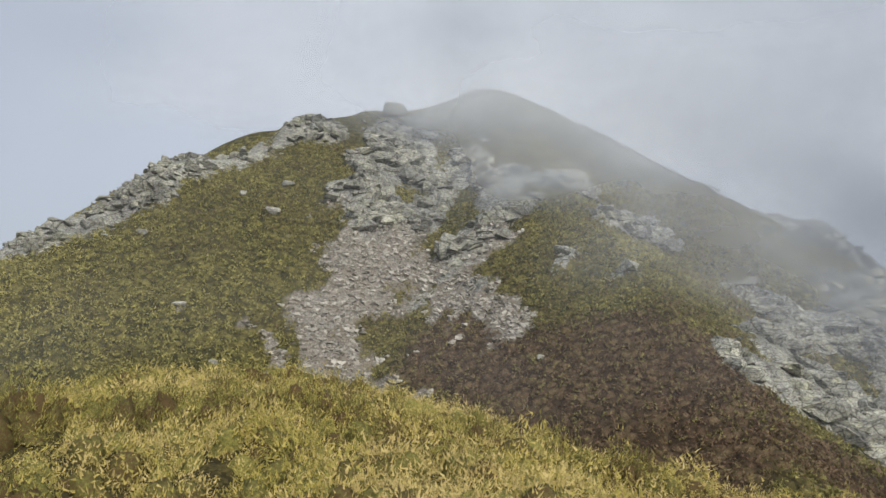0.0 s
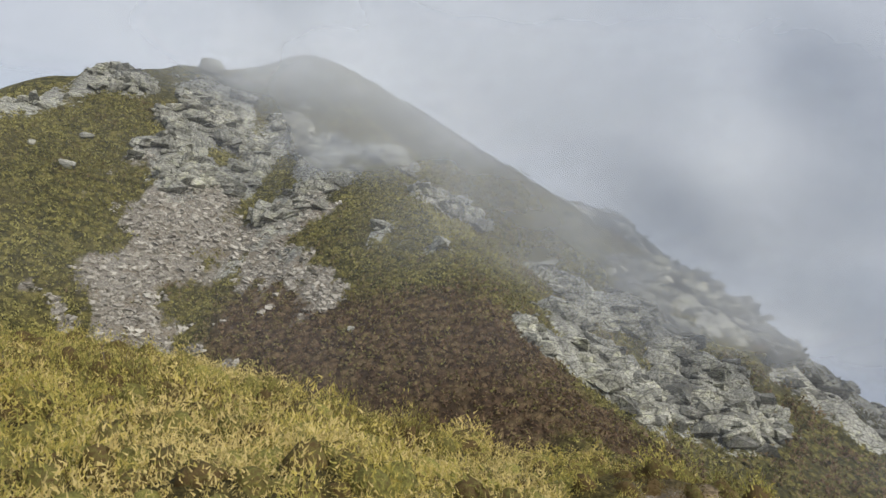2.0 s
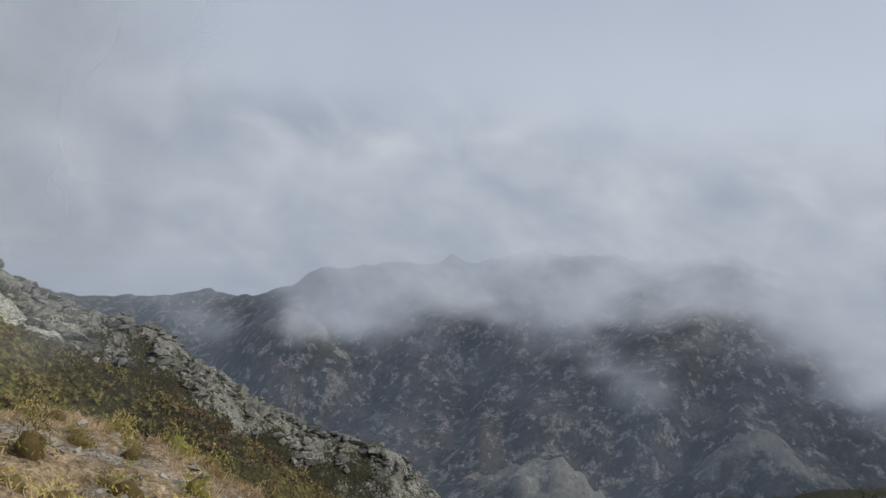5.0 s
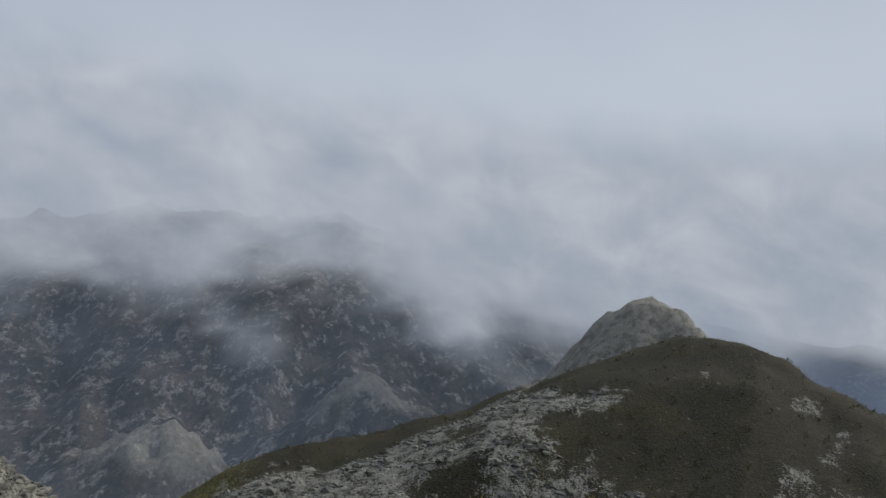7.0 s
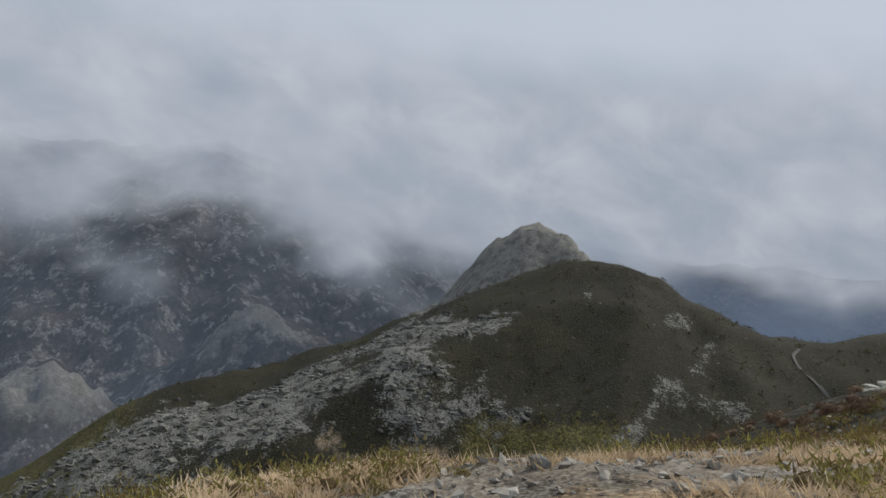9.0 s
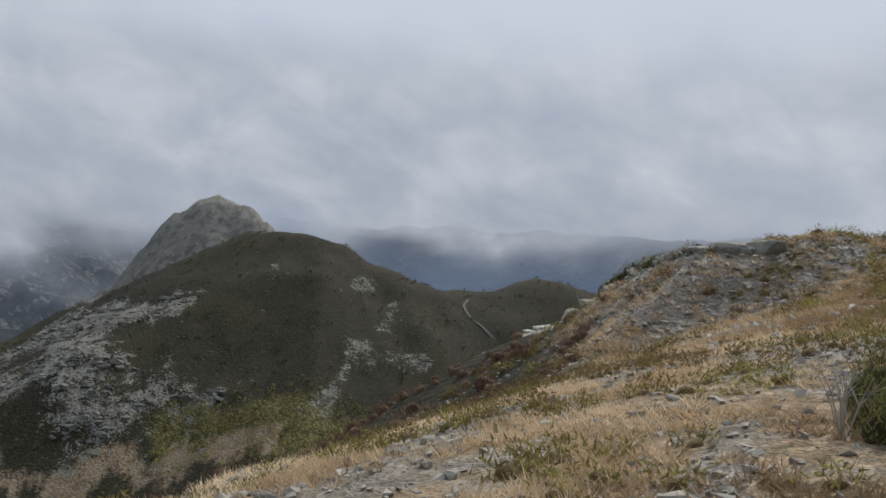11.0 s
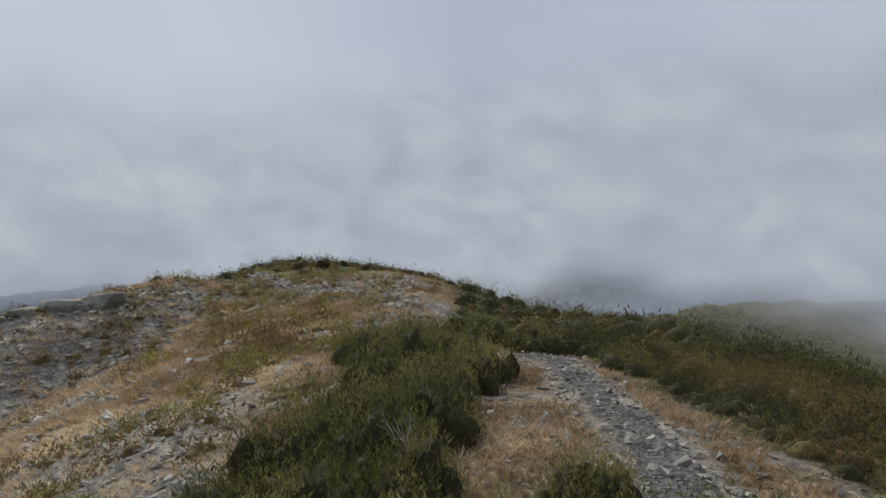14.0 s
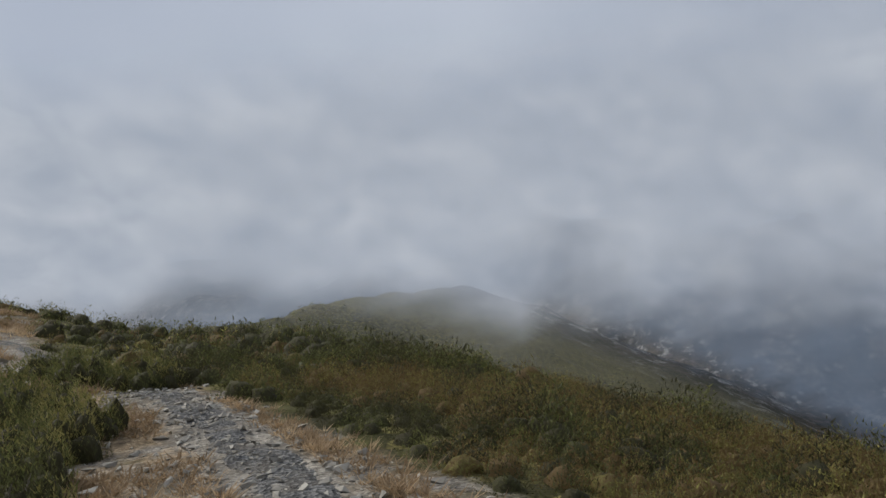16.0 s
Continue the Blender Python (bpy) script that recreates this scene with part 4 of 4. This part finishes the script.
def tube(points, r0, r1, sides=5):
    """Vertices and triangles of a tapered, bent stem."""
    pts = [Vector(p) for p in points]
    V, F = [], []
    for k, p in enumerate(pts):
        d = (pts[min(k + 1, len(pts) - 1)] - pts[max(k - 1, 0)]).normalized()
        u = d.orthogonal().normalized()
        w = d.cross(u)
        r = r0 + (r1 - r0) * k / (len(pts) - 1)
        V += [p + (u * math.cos(a) + w * math.sin(a)) * r for a in (2 * math.pi * s / sides for s in range(sides))]
    for k in range(len(pts) - 1):
        for s in range(sides):
            a, b = k * sides + s, k * sides + (s + 1) % sides
            F += [(a, b, b + sides), (a, b + sides, a + sides)]
    return np.array([v[:] for v in V]), np.array(F)


def join(pieces):
    V, F, n = [], [], 0
    for v, f in pieces:
        V.append(v)
        F.append(f + n)
        n += len(v)
    return np.concatenate(V), np.concatenate(F)


def heath_shrub(label, x, y, width, height, tint, seed, group="", leaves=6000, mat=None):
    """A bushy shrub: upright feathery sprigs in several heads over a few woody stems."""
    r = np.random.default_rng(seed)
    root = tagged(new("heath_shrub"), label, "shrub", group)
    heads = []
    count = 17
    for k in range(count):
        a, q = k * 2.399 + seed, math.sqrt((k + 0.3) / count) * 0.5
        hw = width * r.uniform(0.28, 0.42)
        hh = height * r.uniform(0.5, 1.1) * (1 - 0.45 * q * q * 2)
        heads.append((math.cos(a) * q * width * 0.8, math.sin(a) * q * width * 0.8, hw, hh))
    V, F, T, n = [], [], [], 0
    hx_all, hy_all = (np.array([x] + [x + h[0] for h in heads]), np.array([y] + [y + h[1] for h in heads]))
    rise = ground_z(hx_all, hy_all)
    root.location = (x, y, float(rise[0]) - 0.03)
    per = leaves // count
    for k, (hx, hy, hw, hh) in enumerate(heads):
        v, f = mound(seed * 31 + k, per, 0.10, hh / hw, 1.4, 0.14, 0.18, 0.5, 0.4, 3, 7)
        v = v * hw
        V.append(v + np.array([hx, hy, 0.02 + float(rise[k + 1] - rise[0])]))
        F.append(f + n)
        n += len(v)
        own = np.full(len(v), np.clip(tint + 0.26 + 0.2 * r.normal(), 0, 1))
        # core tint set near the darkest: twigs and the shade among them
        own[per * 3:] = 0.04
        T.append(own)
    v = np.concatenate(V)
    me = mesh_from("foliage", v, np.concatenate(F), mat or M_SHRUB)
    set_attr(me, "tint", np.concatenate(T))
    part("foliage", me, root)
    for k in range(5):
        hx, hy, hw, hh = heads[k]
        sv, sf = tube([(hx * 0.15, hy * 0.15, -0.05), (hx * 0.5 + r.normal(0, 0.03), hy * 0.5, hh * 0.35), (hx, hy, hh * 0.8)], 0.016, 0.005)
        part("stem", mesh_from("stem", sv, sf, M_TWIG), root)
    return root


SHRUBS = [  # x, y, width, height, tint
    (1.9, -5.3, 1.05, 0.62, 0.34), (1.35, -5.0, 0.8, 0.5, 0.42), (0.85, -5.2, 1.0, 0.58, 0.60), (0.35, -4.7, 0.8, 0.42, 0.55),
    (-0.1, -6.0, 0.75, 0.52, 0.50), (-0.25, -5.2, 0.8, 0.5, 0.44), (-0.75, -5.3, 0.8, 0.52, 0.40), (2.0, -7.9, 1.1, 0.75, 0.22),
    (1.4, -7.9, 1.2, 0.80, 0.26), (0.8, -8.2, 1.1, 0.72, 0.24), (1.5, -9.0, 1.2, 0.78, 0.30), (0.7, -9.5, 1.0, 0.7, 0.34),
    (1.3, -11.2, 1.1, 0.75, 0.30), (0.3, -10.6, 1.1, 0.72, 0.48), (-0.1, -11.4, 1.0, 0.66, 0.52), (0.9, -12.6, 1.3, 0.85, 0.32),
    (1.6, -13.6, 1.2, 0.75, 0.28), (0.2, -13.4, 1.2, 0.75, 0.38), (0.7, -15.2, 1.3, 0.7, 0.35), (-0.9, -16.5, 1.3, 0.7, 0.32),
    (1.7, -6.5, 1.0, 0.55, 0.30), (1.1, -6.6, 1.0, 0.6, 0.36), (2.3, -6.6, 0.9, 0.5, 0.26), (-1.6, -15.4, 1.3, 0.7, 0.36), (-0.6, -18.0, 1.4, 0.75, 0.34)]
for k, (sx, sy, sw, shh, st) in enumerate(SHRUBS):
    kind = "bright green" if st > 0.44 else "dark olive-green" if st < 0.28 else "green"
    heath_shrub(kind + " feathery heath shrub beside dry grass and the path", sx, sy, sw, shh, st, 500 + k, "heath shrubs on the ridge")
for k, (sx, sy, sw, shh) in enumerate([(19.3, -32.6, 1.9, 0.9), (18.0, -32.4, 1.3, 0.6), (20.6, -33.0, 1.4, 0.7)]):
    heath_shrub("dark green shrub growing between rocks on the spur", sx, sy, sw, shh, 0.22, 540 + k, "shrubs on the spur", 2600)
heath_shrub("round dark shrub alone on the ridge's crest", -3.2, -41, 1.8, 1.1, 0.12, 551, leaves=2600)
for k, (sx, sy, sw, shh, st) in enumerate([(-3.6, 9.0, 1.3, 0.6, 0.30), (-2.6, 9.6, 1.2, 0.62, 0.34), (-1.4, 10.2, 1.3, 0.62, 0.36), (-0.4, 10.6, 1.3, 0.6, 0.38), (0.6, 10.8, 1.2, 0.58, 0.34),
                                           (1.6, 10.6, 1.2, 0.56, 0.36), (-5.0, 8.6, 1.3, 0.6, 0.36), (-6.2, 8.4, 1.2, 0.6, 0.44), (2.4, 10.0, 1.1, 0.52, 0.32), (-2.0, 11.6, 1.3, 0.6, 0.40)]):
    heath_shrub("olive-green heath shrub among golden heath", sx, sy, sw, shh * 1.3, st - 0.2, 560 + k, "taller shrubs on the knoll", 5000, M_HEATH)


def bare_twigs(label, x, y, height, seed):
    """A dead shrub: pale forked twigs."""
    r = random.Random(seed)
    root = tagged(new("dead_shrub"), label, "dead shrub")
    root.location = (x, y, float(ground_z(x, y)[0]))
    for k in range(9):
        a, out = r.uniform(0, 6.28), r.uniform(0.2, 0.6)
        ln = height * r.uniform(0.6, 1.0)
        tip = (math.cos(a) * out * ln, math.sin(a) * out * ln, ln)
        mid = (tip[0] * 0.35 + r.gauss(0, 0.02), tip[1] * 0.35 + r.gauss(0, 0.02), ln * 0.5)
        pieces = [tube([(math.cos(a) * 0.02, math.sin(a) * 0.02, -0.04), mid, tip], 0.008, 0.002, 4)]
        for q in range(2):
            e = (mid[0] + r.gauss(0, 0.10), mid[1] + r.gauss(0, 0.10), mid[2] + ln * r.uniform(0.2, 0.4))
            pieces.append(tube([mid, ((mid[0] + e[0]) / 2, (mid[1] + e[1]) / 2, (mid[2] + e[2]) / 2 + 0.02), e], 0.005, 0.0015, 4))
        part("twig", mesh_from("twig", *join(pieces), M_DEAD), root)
    return root


M_DEAD = Shade("weathered_twig").surface((0.36, 0.33, 0.29), 0.85)
bare_twigs("pale dead twigs at the edge of a green shrub", 2.35, -5.1, 0.62, 3)
bare_twigs("pale dead twigs standing in front of dark shrubs", 1.0, -7.4, 0.5, 4)


def boulder(label, x, y, size, tall, seed, turn=0.0, group="", sink=0.25):
    """An angular block with weathered edges."""
    v, f = hull(seed, 26, 0.55)
    bm = bmesh.new()
    vs = [bm.verts.new(p) for p in v]
    for t in f:
        bm.faces.new([vs[i] for i in t])
    bmesh.ops.recalc_face_normals(bm, faces=bm.faces)
    bmesh.ops.dissolve_limit(bm, angle_limit=radians(12), verts=bm.verts, edges=bm.edges)
    bmesh.ops.bevel(bm, geom=bm.edges[:], offset=0.06, segments=2, affect="EDGES", profile=0.5)
    r = random.Random(seed)
    for p in bm.verts:
        p.co += Vector((r.gauss(0, 0.012), r.gauss(0, 0.012), r.gauss(0, 0.012)))
        p.co.x *= size
        p.co.y *= size * 0.75
        p.co.z *= size * tall
    me = bpy.data.meshes.new("boulder")
    bm.to_mesh(me)
    bm.free()
    me.materials.append(M_ROCK if size > 3 else M_PALE)
    ob = tagged(new("boulder", me), label, "boulder", group)
    ob.matrix_world = pose(x, y, float(land(np.array([x]), np.array([y]))[0]) + size * tall * (0.5 - sink), 0, 0, turn)
    return ob


for k, (bx, by, bs, bt) in enumerate([(-21.9, 88.2, 2.2, 0.5), (-22.1, 95.9, 2.0, 0.5), (-20.8, 66.5, 1.1, 0.6), (-26.3, 90.0, 1.3, 0.6), (-34.6, 81.5, 1.3, 0.6),
                                      (-26.5, 72.4, 1.6, 0.35), (-12.8, 100.5, 1.8, 0.8), (-13.6, 103.9, 1.6, 0.9)]):
    boulder("pale grey boulder lying in the hillside heath", bx, by, bs, bt, 600 + k, 40 * k, "boulders in the heath")
boulder("single white stone on brown heath", 8.1, 63.8, 0.85, 0.7, 611)
boulder("square rock block standing on the skyline", -11.5, 128.0, 4.5, 0.75, 612, 20, sink=0.1)
for k, (bx, by, bs) in enumerate([(13.2, -33.6, 2.6), (14.6, -32.8, 2.2), (15.8, -32.4, 1.7)]):
    boulder("rounded grey rock breaking out of the ridge", bx, by, bs, 0.42, 616 + k, -30 + 50 * k, "rocks on the ridge", 0.5)
for k, (bx, by, bs) in enumerate([(19.2, -33.0, 1.3), (20.6, -33.3, 1.7), (22.2, -33.4, 1.2), (23.4, -33.8, 1.9), (27.0, -34.6, 1.6), (30.2, -35.3, 1.8), (31.4, -35.7, 1.3), (18.2, -32.6, 1.0)]):
    boulder("pale weathered rock in the row along the spur", bx, by, bs, 0.5, 650 + k, 35 * k, "rocks along the spur", 0.32)
boulder("pale slab of weathered rock on the spur", 25.5, -34.3, 1.8, 0.4, 614, -20, sink=0.42)
boulder("pale slab of weathered rock low on the spur", 28.8, -35.2, 1.7, 0.4, 615, -25, sink=0.42)
for k, (bx, by, bs, bt) in enumerate([(7.3, 5.4, 0.5, 0.4), (7.0, 5.9, 0.4, 0.4), (7.5, 4.7, 0.35, 0.4), (5.3, -2.1, 0.34, 0.5), (5.7, -2.7, 0.26, 0.6), (6.0, -4.1, 0.40, 0.5), (6.4, -4.9, 0.3, 0.6),
                                      (4.9, -1.0, 0.25, 0.5), (7.4, -6.3, 0.36, 0.5), (6.9, -7.2, 0.26, 0.5), (4.6, -3.3, 0.22, 0.6), (5.2, -5.4, 0.25, 0.6), (3.4, -4.6, 0.2, 0.5), (4.4, -6.6, 0.25, 0.5), (8.6, -9.0, 0.4, 0.5)]):
    boulder("lichened grey stone at the edge of the stony slope", bx, by, bs * 0.65, bt, 630 + k, 70 * k, "stones along the slope's edge", 0.3)


# the path: a strip of trodden gravel with loose stones
def make_path_mat():
    s = Shade("trodden_gravel")
    c = s.cells(30.0)
    col = s.ramp(s.split(c.outputs["Color"])[0], (0.0, (0.035, 0.035, 0.034)), (0.5, (0.09, 0.089, 0.086)), (1.0, (0.21, 0.207, 0.20)))
    col = s.mix(s.ramp(s.noise(2.0, 5, 0.6), (0.45, 0.0), (0.7, 0.6)), col, (0.13, 0.105, 0.075))
    return s.surface(col, 0.92, s.bump(c.outputs["Distance"], 0.8, 0.03), spec=0.25)


def smooth_line(pts, n):
    p = np.array([pts[0], *pts, pts[-1]], float)
    out = []
    for k in range(1, len(p) - 2):
        for u in np.linspace(0, 1, n, endpoint=False):
            out.append(0.5 * (2 * p[k] + (p[k + 1] - p[k - 1]) * u + (2 * p[k - 1] - 5 * p[k] + 4 * p[k + 1] - p[k + 2]) * u ** 2
                              + (3 * p[k] - p[k - 1] - 3 * p[k + 1] + p[k + 2]) * u ** 3))
    return np.array(out)


line = smooth_line(TRAIL, 26)
d = np.gradient(line, axis=0)
nrm = np.stack([-d[:, 1], d[:, 0]], 1) / np.linalg.norm(d, axis=1)[:, None]
across = np.linspace(-1, 1, 9)
half = 0.31 + 0.10 * fbm(line[:, 0], line[:, 1], 1.3, 2, 111)
grid = line[:, None] + nrm[:, None] * (across[None, :, None] * half[:, None, None])
gx, gy = grid[..., 0].ravel(), grid[..., 1].ravel()
gz = ground_z(gx, gy) + 0.014 - 0.04 * np.abs(np.tile(across, len(line))) ** 4 + 0.012 * fbm(gx, gy, 0.25, 2, 113)
i = (np.arange(len(line) - 1)[:, None] * 9 + np.arange(8)[None]).ravel()
path = tagged(new("path", mesh_from("path", np.stack([gx, gy, gz], 1), np.stack([i, i + 1, i + 10, i + 9], 1), make_path_mat())), "narrow path of trodden grey gravel", "path", kind="structure")
far_line = smooth_line([(196, -222), (192, -215), (186, -210.5), (180, -208.5), (174, -207), (167, -205)], 10)
fd = np.gradient(far_line, axis=0)
fn = np.stack([-fd[:, 1], fd[:, 0]], 1) / np.linalg.norm(fd, axis=1)[:, None]
fgrid = (far_line[:, None] + fn[:, None] * np.array([-0.55, 0.0, 0.55])[None, :, None]).reshape(-1, 2)
fz = ground_z(fgrid[:, 0], fgrid[:, 1]) + 0.35
i = (np.arange(len(far_line) - 1)[:, None] * 3 + np.arange(2)[None]).ravel()
tagged(new("path", mesh_from("path", np.column_stack([fgrid, fz]), np.stack([i, i + 1, i + 4, i + 3], 1), path.data.materials[0])), "pale trodden path crossing the dark hillside", "path", kind="structure")
chip_meshes = [mesh_from("stone", *c, M_GRAVEL, False) for c in CHIP]
u = rng.integers(60, 150, 290)
q = line[u] + nrm[u] * rng.normal(0, 0.3, (290, 1)) + rng.normal(0, 0.05, (290, 2))
qz = ground_z(q[:, 0], q[:, 1])
for k in range(290):
    s = 0.03 + 0.06 * rng.random() ** 3
    ob = new("stone", chip_meshes[k % len(chip_meshes)])
    ob.parent = path
    ob.matrix_world = pose(q[k, 0], q[k, 1], float(qz[k]) + 0.035 + s * 0.1, rng.normal(0, 8), rng.normal(0, 8), rng.uniform(0, 360)) @ Matrix.Diagonal((s * 1.4, s, s * 0.55, 1))
# ---- drifting cloud, in thin sheets ----
def mist_bank(label, dist, az0, az1, el0, el1, thick, fade_low, seed, wisp=0.5, clear=10.0, side=8.0, tilt=0.0, ragged=0.6, grain=7.0, mat=M_MIST):
    """A sheet of cloud on an arc: thick at most, fading in over fade_low degrees from its lower rim, and where it nears the land."""
    foot = el0 - abs(tilt) * (az1 - az0) / 2 - ragged * fade_low * 0.5
    na, ne = int((az1 - az0) / 2.0) + 2, int((el1 - foot) / 1.0) + 2
    A, E = np.meshgrid(np.linspace(az0, az1, na), np.linspace(foot, el1, ne))
    a, e = A.ravel(), E.ravel()
    d = dist * (1 + 0.05 * fbm(a, e, 14, 2, seed))
    x, y, z = d * np.sin(np.radians(a)), d * np.cos(np.radians(a)), d * np.tan(np.radians(e))
    low = el0 + tilt * (a - (az0 + az1) / 2) + fade_low * (0.5 + ragged * fbm(a, e * 1.3, grain, 3, seed + 3))
    dens = smooth(low - fade_low * 0.5, low + fade_low * 0.7, e) * smooth(el1, el1 - (el1 - el0) * 0.45, e)
    dens *= smooth(az0, az0 + side, a) * smooth(az1, az1 - side, a)
    dens *= thick * (0.9 + 0.25 * fbm(a, e * 1.5, grain, 3, seed + 9))
    dens *= smooth(0, clear, z - land(x, y))
    i = (np.arange(ne - 1)[:, None] * na + np.arange(na - 1)[None]).ravel()
    me = mesh_from("mist_bank", np.stack([x, y, z], 1), np.stack([i, i + 1, i + na + 1, i + na], 1), mat)
    set_attr(me, "veil", np.clip(dens, 0, 1))
    set_attr(me, "wisp", np.full(len(x), wisp))
    set_attr(me, "drift", np.stack([a * 0.16 + e * 0.05, e * 0.22, 0 * a + seed], 1), "FLOAT_VECTOR")
    return tagged(new("mist_bank", me), label, "cloud", kind="stuff")


# over the northern hill
mist_bank("thin grey cloud drifting over the hilltop", 84, -8, 54, -4.0, 30, 0.52, 10.0, 101, clear=7, side=15, tilt=-0.36, wisp=0.6)
mist_bank("grey cloud lying on the hilltop", 108, -18, 54, -1.0, 34, 0.74, 9.0, 102, clear=10, side=15, tilt=-0.32, wisp=0.6)
mist_bank("grey cloud behind the hilltop", 190, -36, 62, 2, 36, 0.6, 9.0, 103, clear=12, side=18, tilt=-0.15)
mist_bank("pale damp air before the hillside", 52, -48, 64, -16, 24, 0.05, 8.0, 104, clear=6, side=16, wisp=0.3)
mist_bank("thin mist trailing down the hill's shoulder", 68, 4, 36, -7, 22, 0.30, 8.0, 105, clear=6, side=14, tilt=-0.3, wisp=0.9)
# before the eastern mountain
mist_bank("white cloud curling round the rocky peak", 700, 97, 126, -8.0, 6, 0.55, 5.0, 114, clear=40, wisp=1.5, ragged=0.9, grain=5, mat=M_CLOUD)
mist_bank("torn white cloud below the mountain top", 900, 48, 126, -6.5, 9, 0.62, 5.0, 111, clear=40, wisp=1.3, ragged=0.9, grain=5, mat=M_CLOUD)
mist_bank("torn white cloud on the mountainside", 1130, 60, 132, -5.0, 10, 0.75, 4.0, 112, clear=40, wisp=1.3, ragged=0.9, grain=6, mat=M_CLOUD)
mist_bank("grey cloud along the mountain", 1330, 74, 140, -2.5, 14, 0.95, 3.0, 113, clear=20, wisp=0.6, mat=M_CLOUD)
# beyond the peak
mist_bank("low cloud beyond the rocky peak", 620, 98, 172, -4.0, 14, 0.75, 4.0, 121, clear=20, wisp=1.2, ragged=0.8, mat=M_CLOUD)
mist_bank("cloud ceiling over the far valley", 2400, 20, 215, -2.8, 16, 0.96, 2.0, 122, clear=30, wisp=0.5, mat=M_CLOUD)
# over the western slopes
mist_bank("thin mist on the western slope", 130, 184, 262, -6, 26, 0.13, 7.0, 131, clear=12, wisp=0.7, side=14, tilt=-0.08)
mist_bank("grey mist over the western valley", 270, 170, 262, -7, 20, 0.72, 7.0, 132, clear=20, wisp=1.0, side=12, tilt=-0.06, mat=M_CLOUD)
mist_bank("grey cloud filling the western valley", 700, 160, 270, -6, 16, 0.95, 6.0, 133, clear=30, wisp=0.8, side=10, mat=M_CLOUD)
mist_bank("thin mist creeping up the western slope", 80, 188, 262, -14, 22, 0.08, 7.0, 134, clear=9, wisp=0.8, side=14, tilt=-0.05)
mist_bank("ragged mist drifting over the western ridge", 235, 192, 258, -6.5, 16, 0.45, 5.0, 135, clear=6, wisp=1.3, side=10, tilt=-0.05, mat=M_CLOUD)
# blue air in the valleys: haze painted as glowing sheets before the slopes
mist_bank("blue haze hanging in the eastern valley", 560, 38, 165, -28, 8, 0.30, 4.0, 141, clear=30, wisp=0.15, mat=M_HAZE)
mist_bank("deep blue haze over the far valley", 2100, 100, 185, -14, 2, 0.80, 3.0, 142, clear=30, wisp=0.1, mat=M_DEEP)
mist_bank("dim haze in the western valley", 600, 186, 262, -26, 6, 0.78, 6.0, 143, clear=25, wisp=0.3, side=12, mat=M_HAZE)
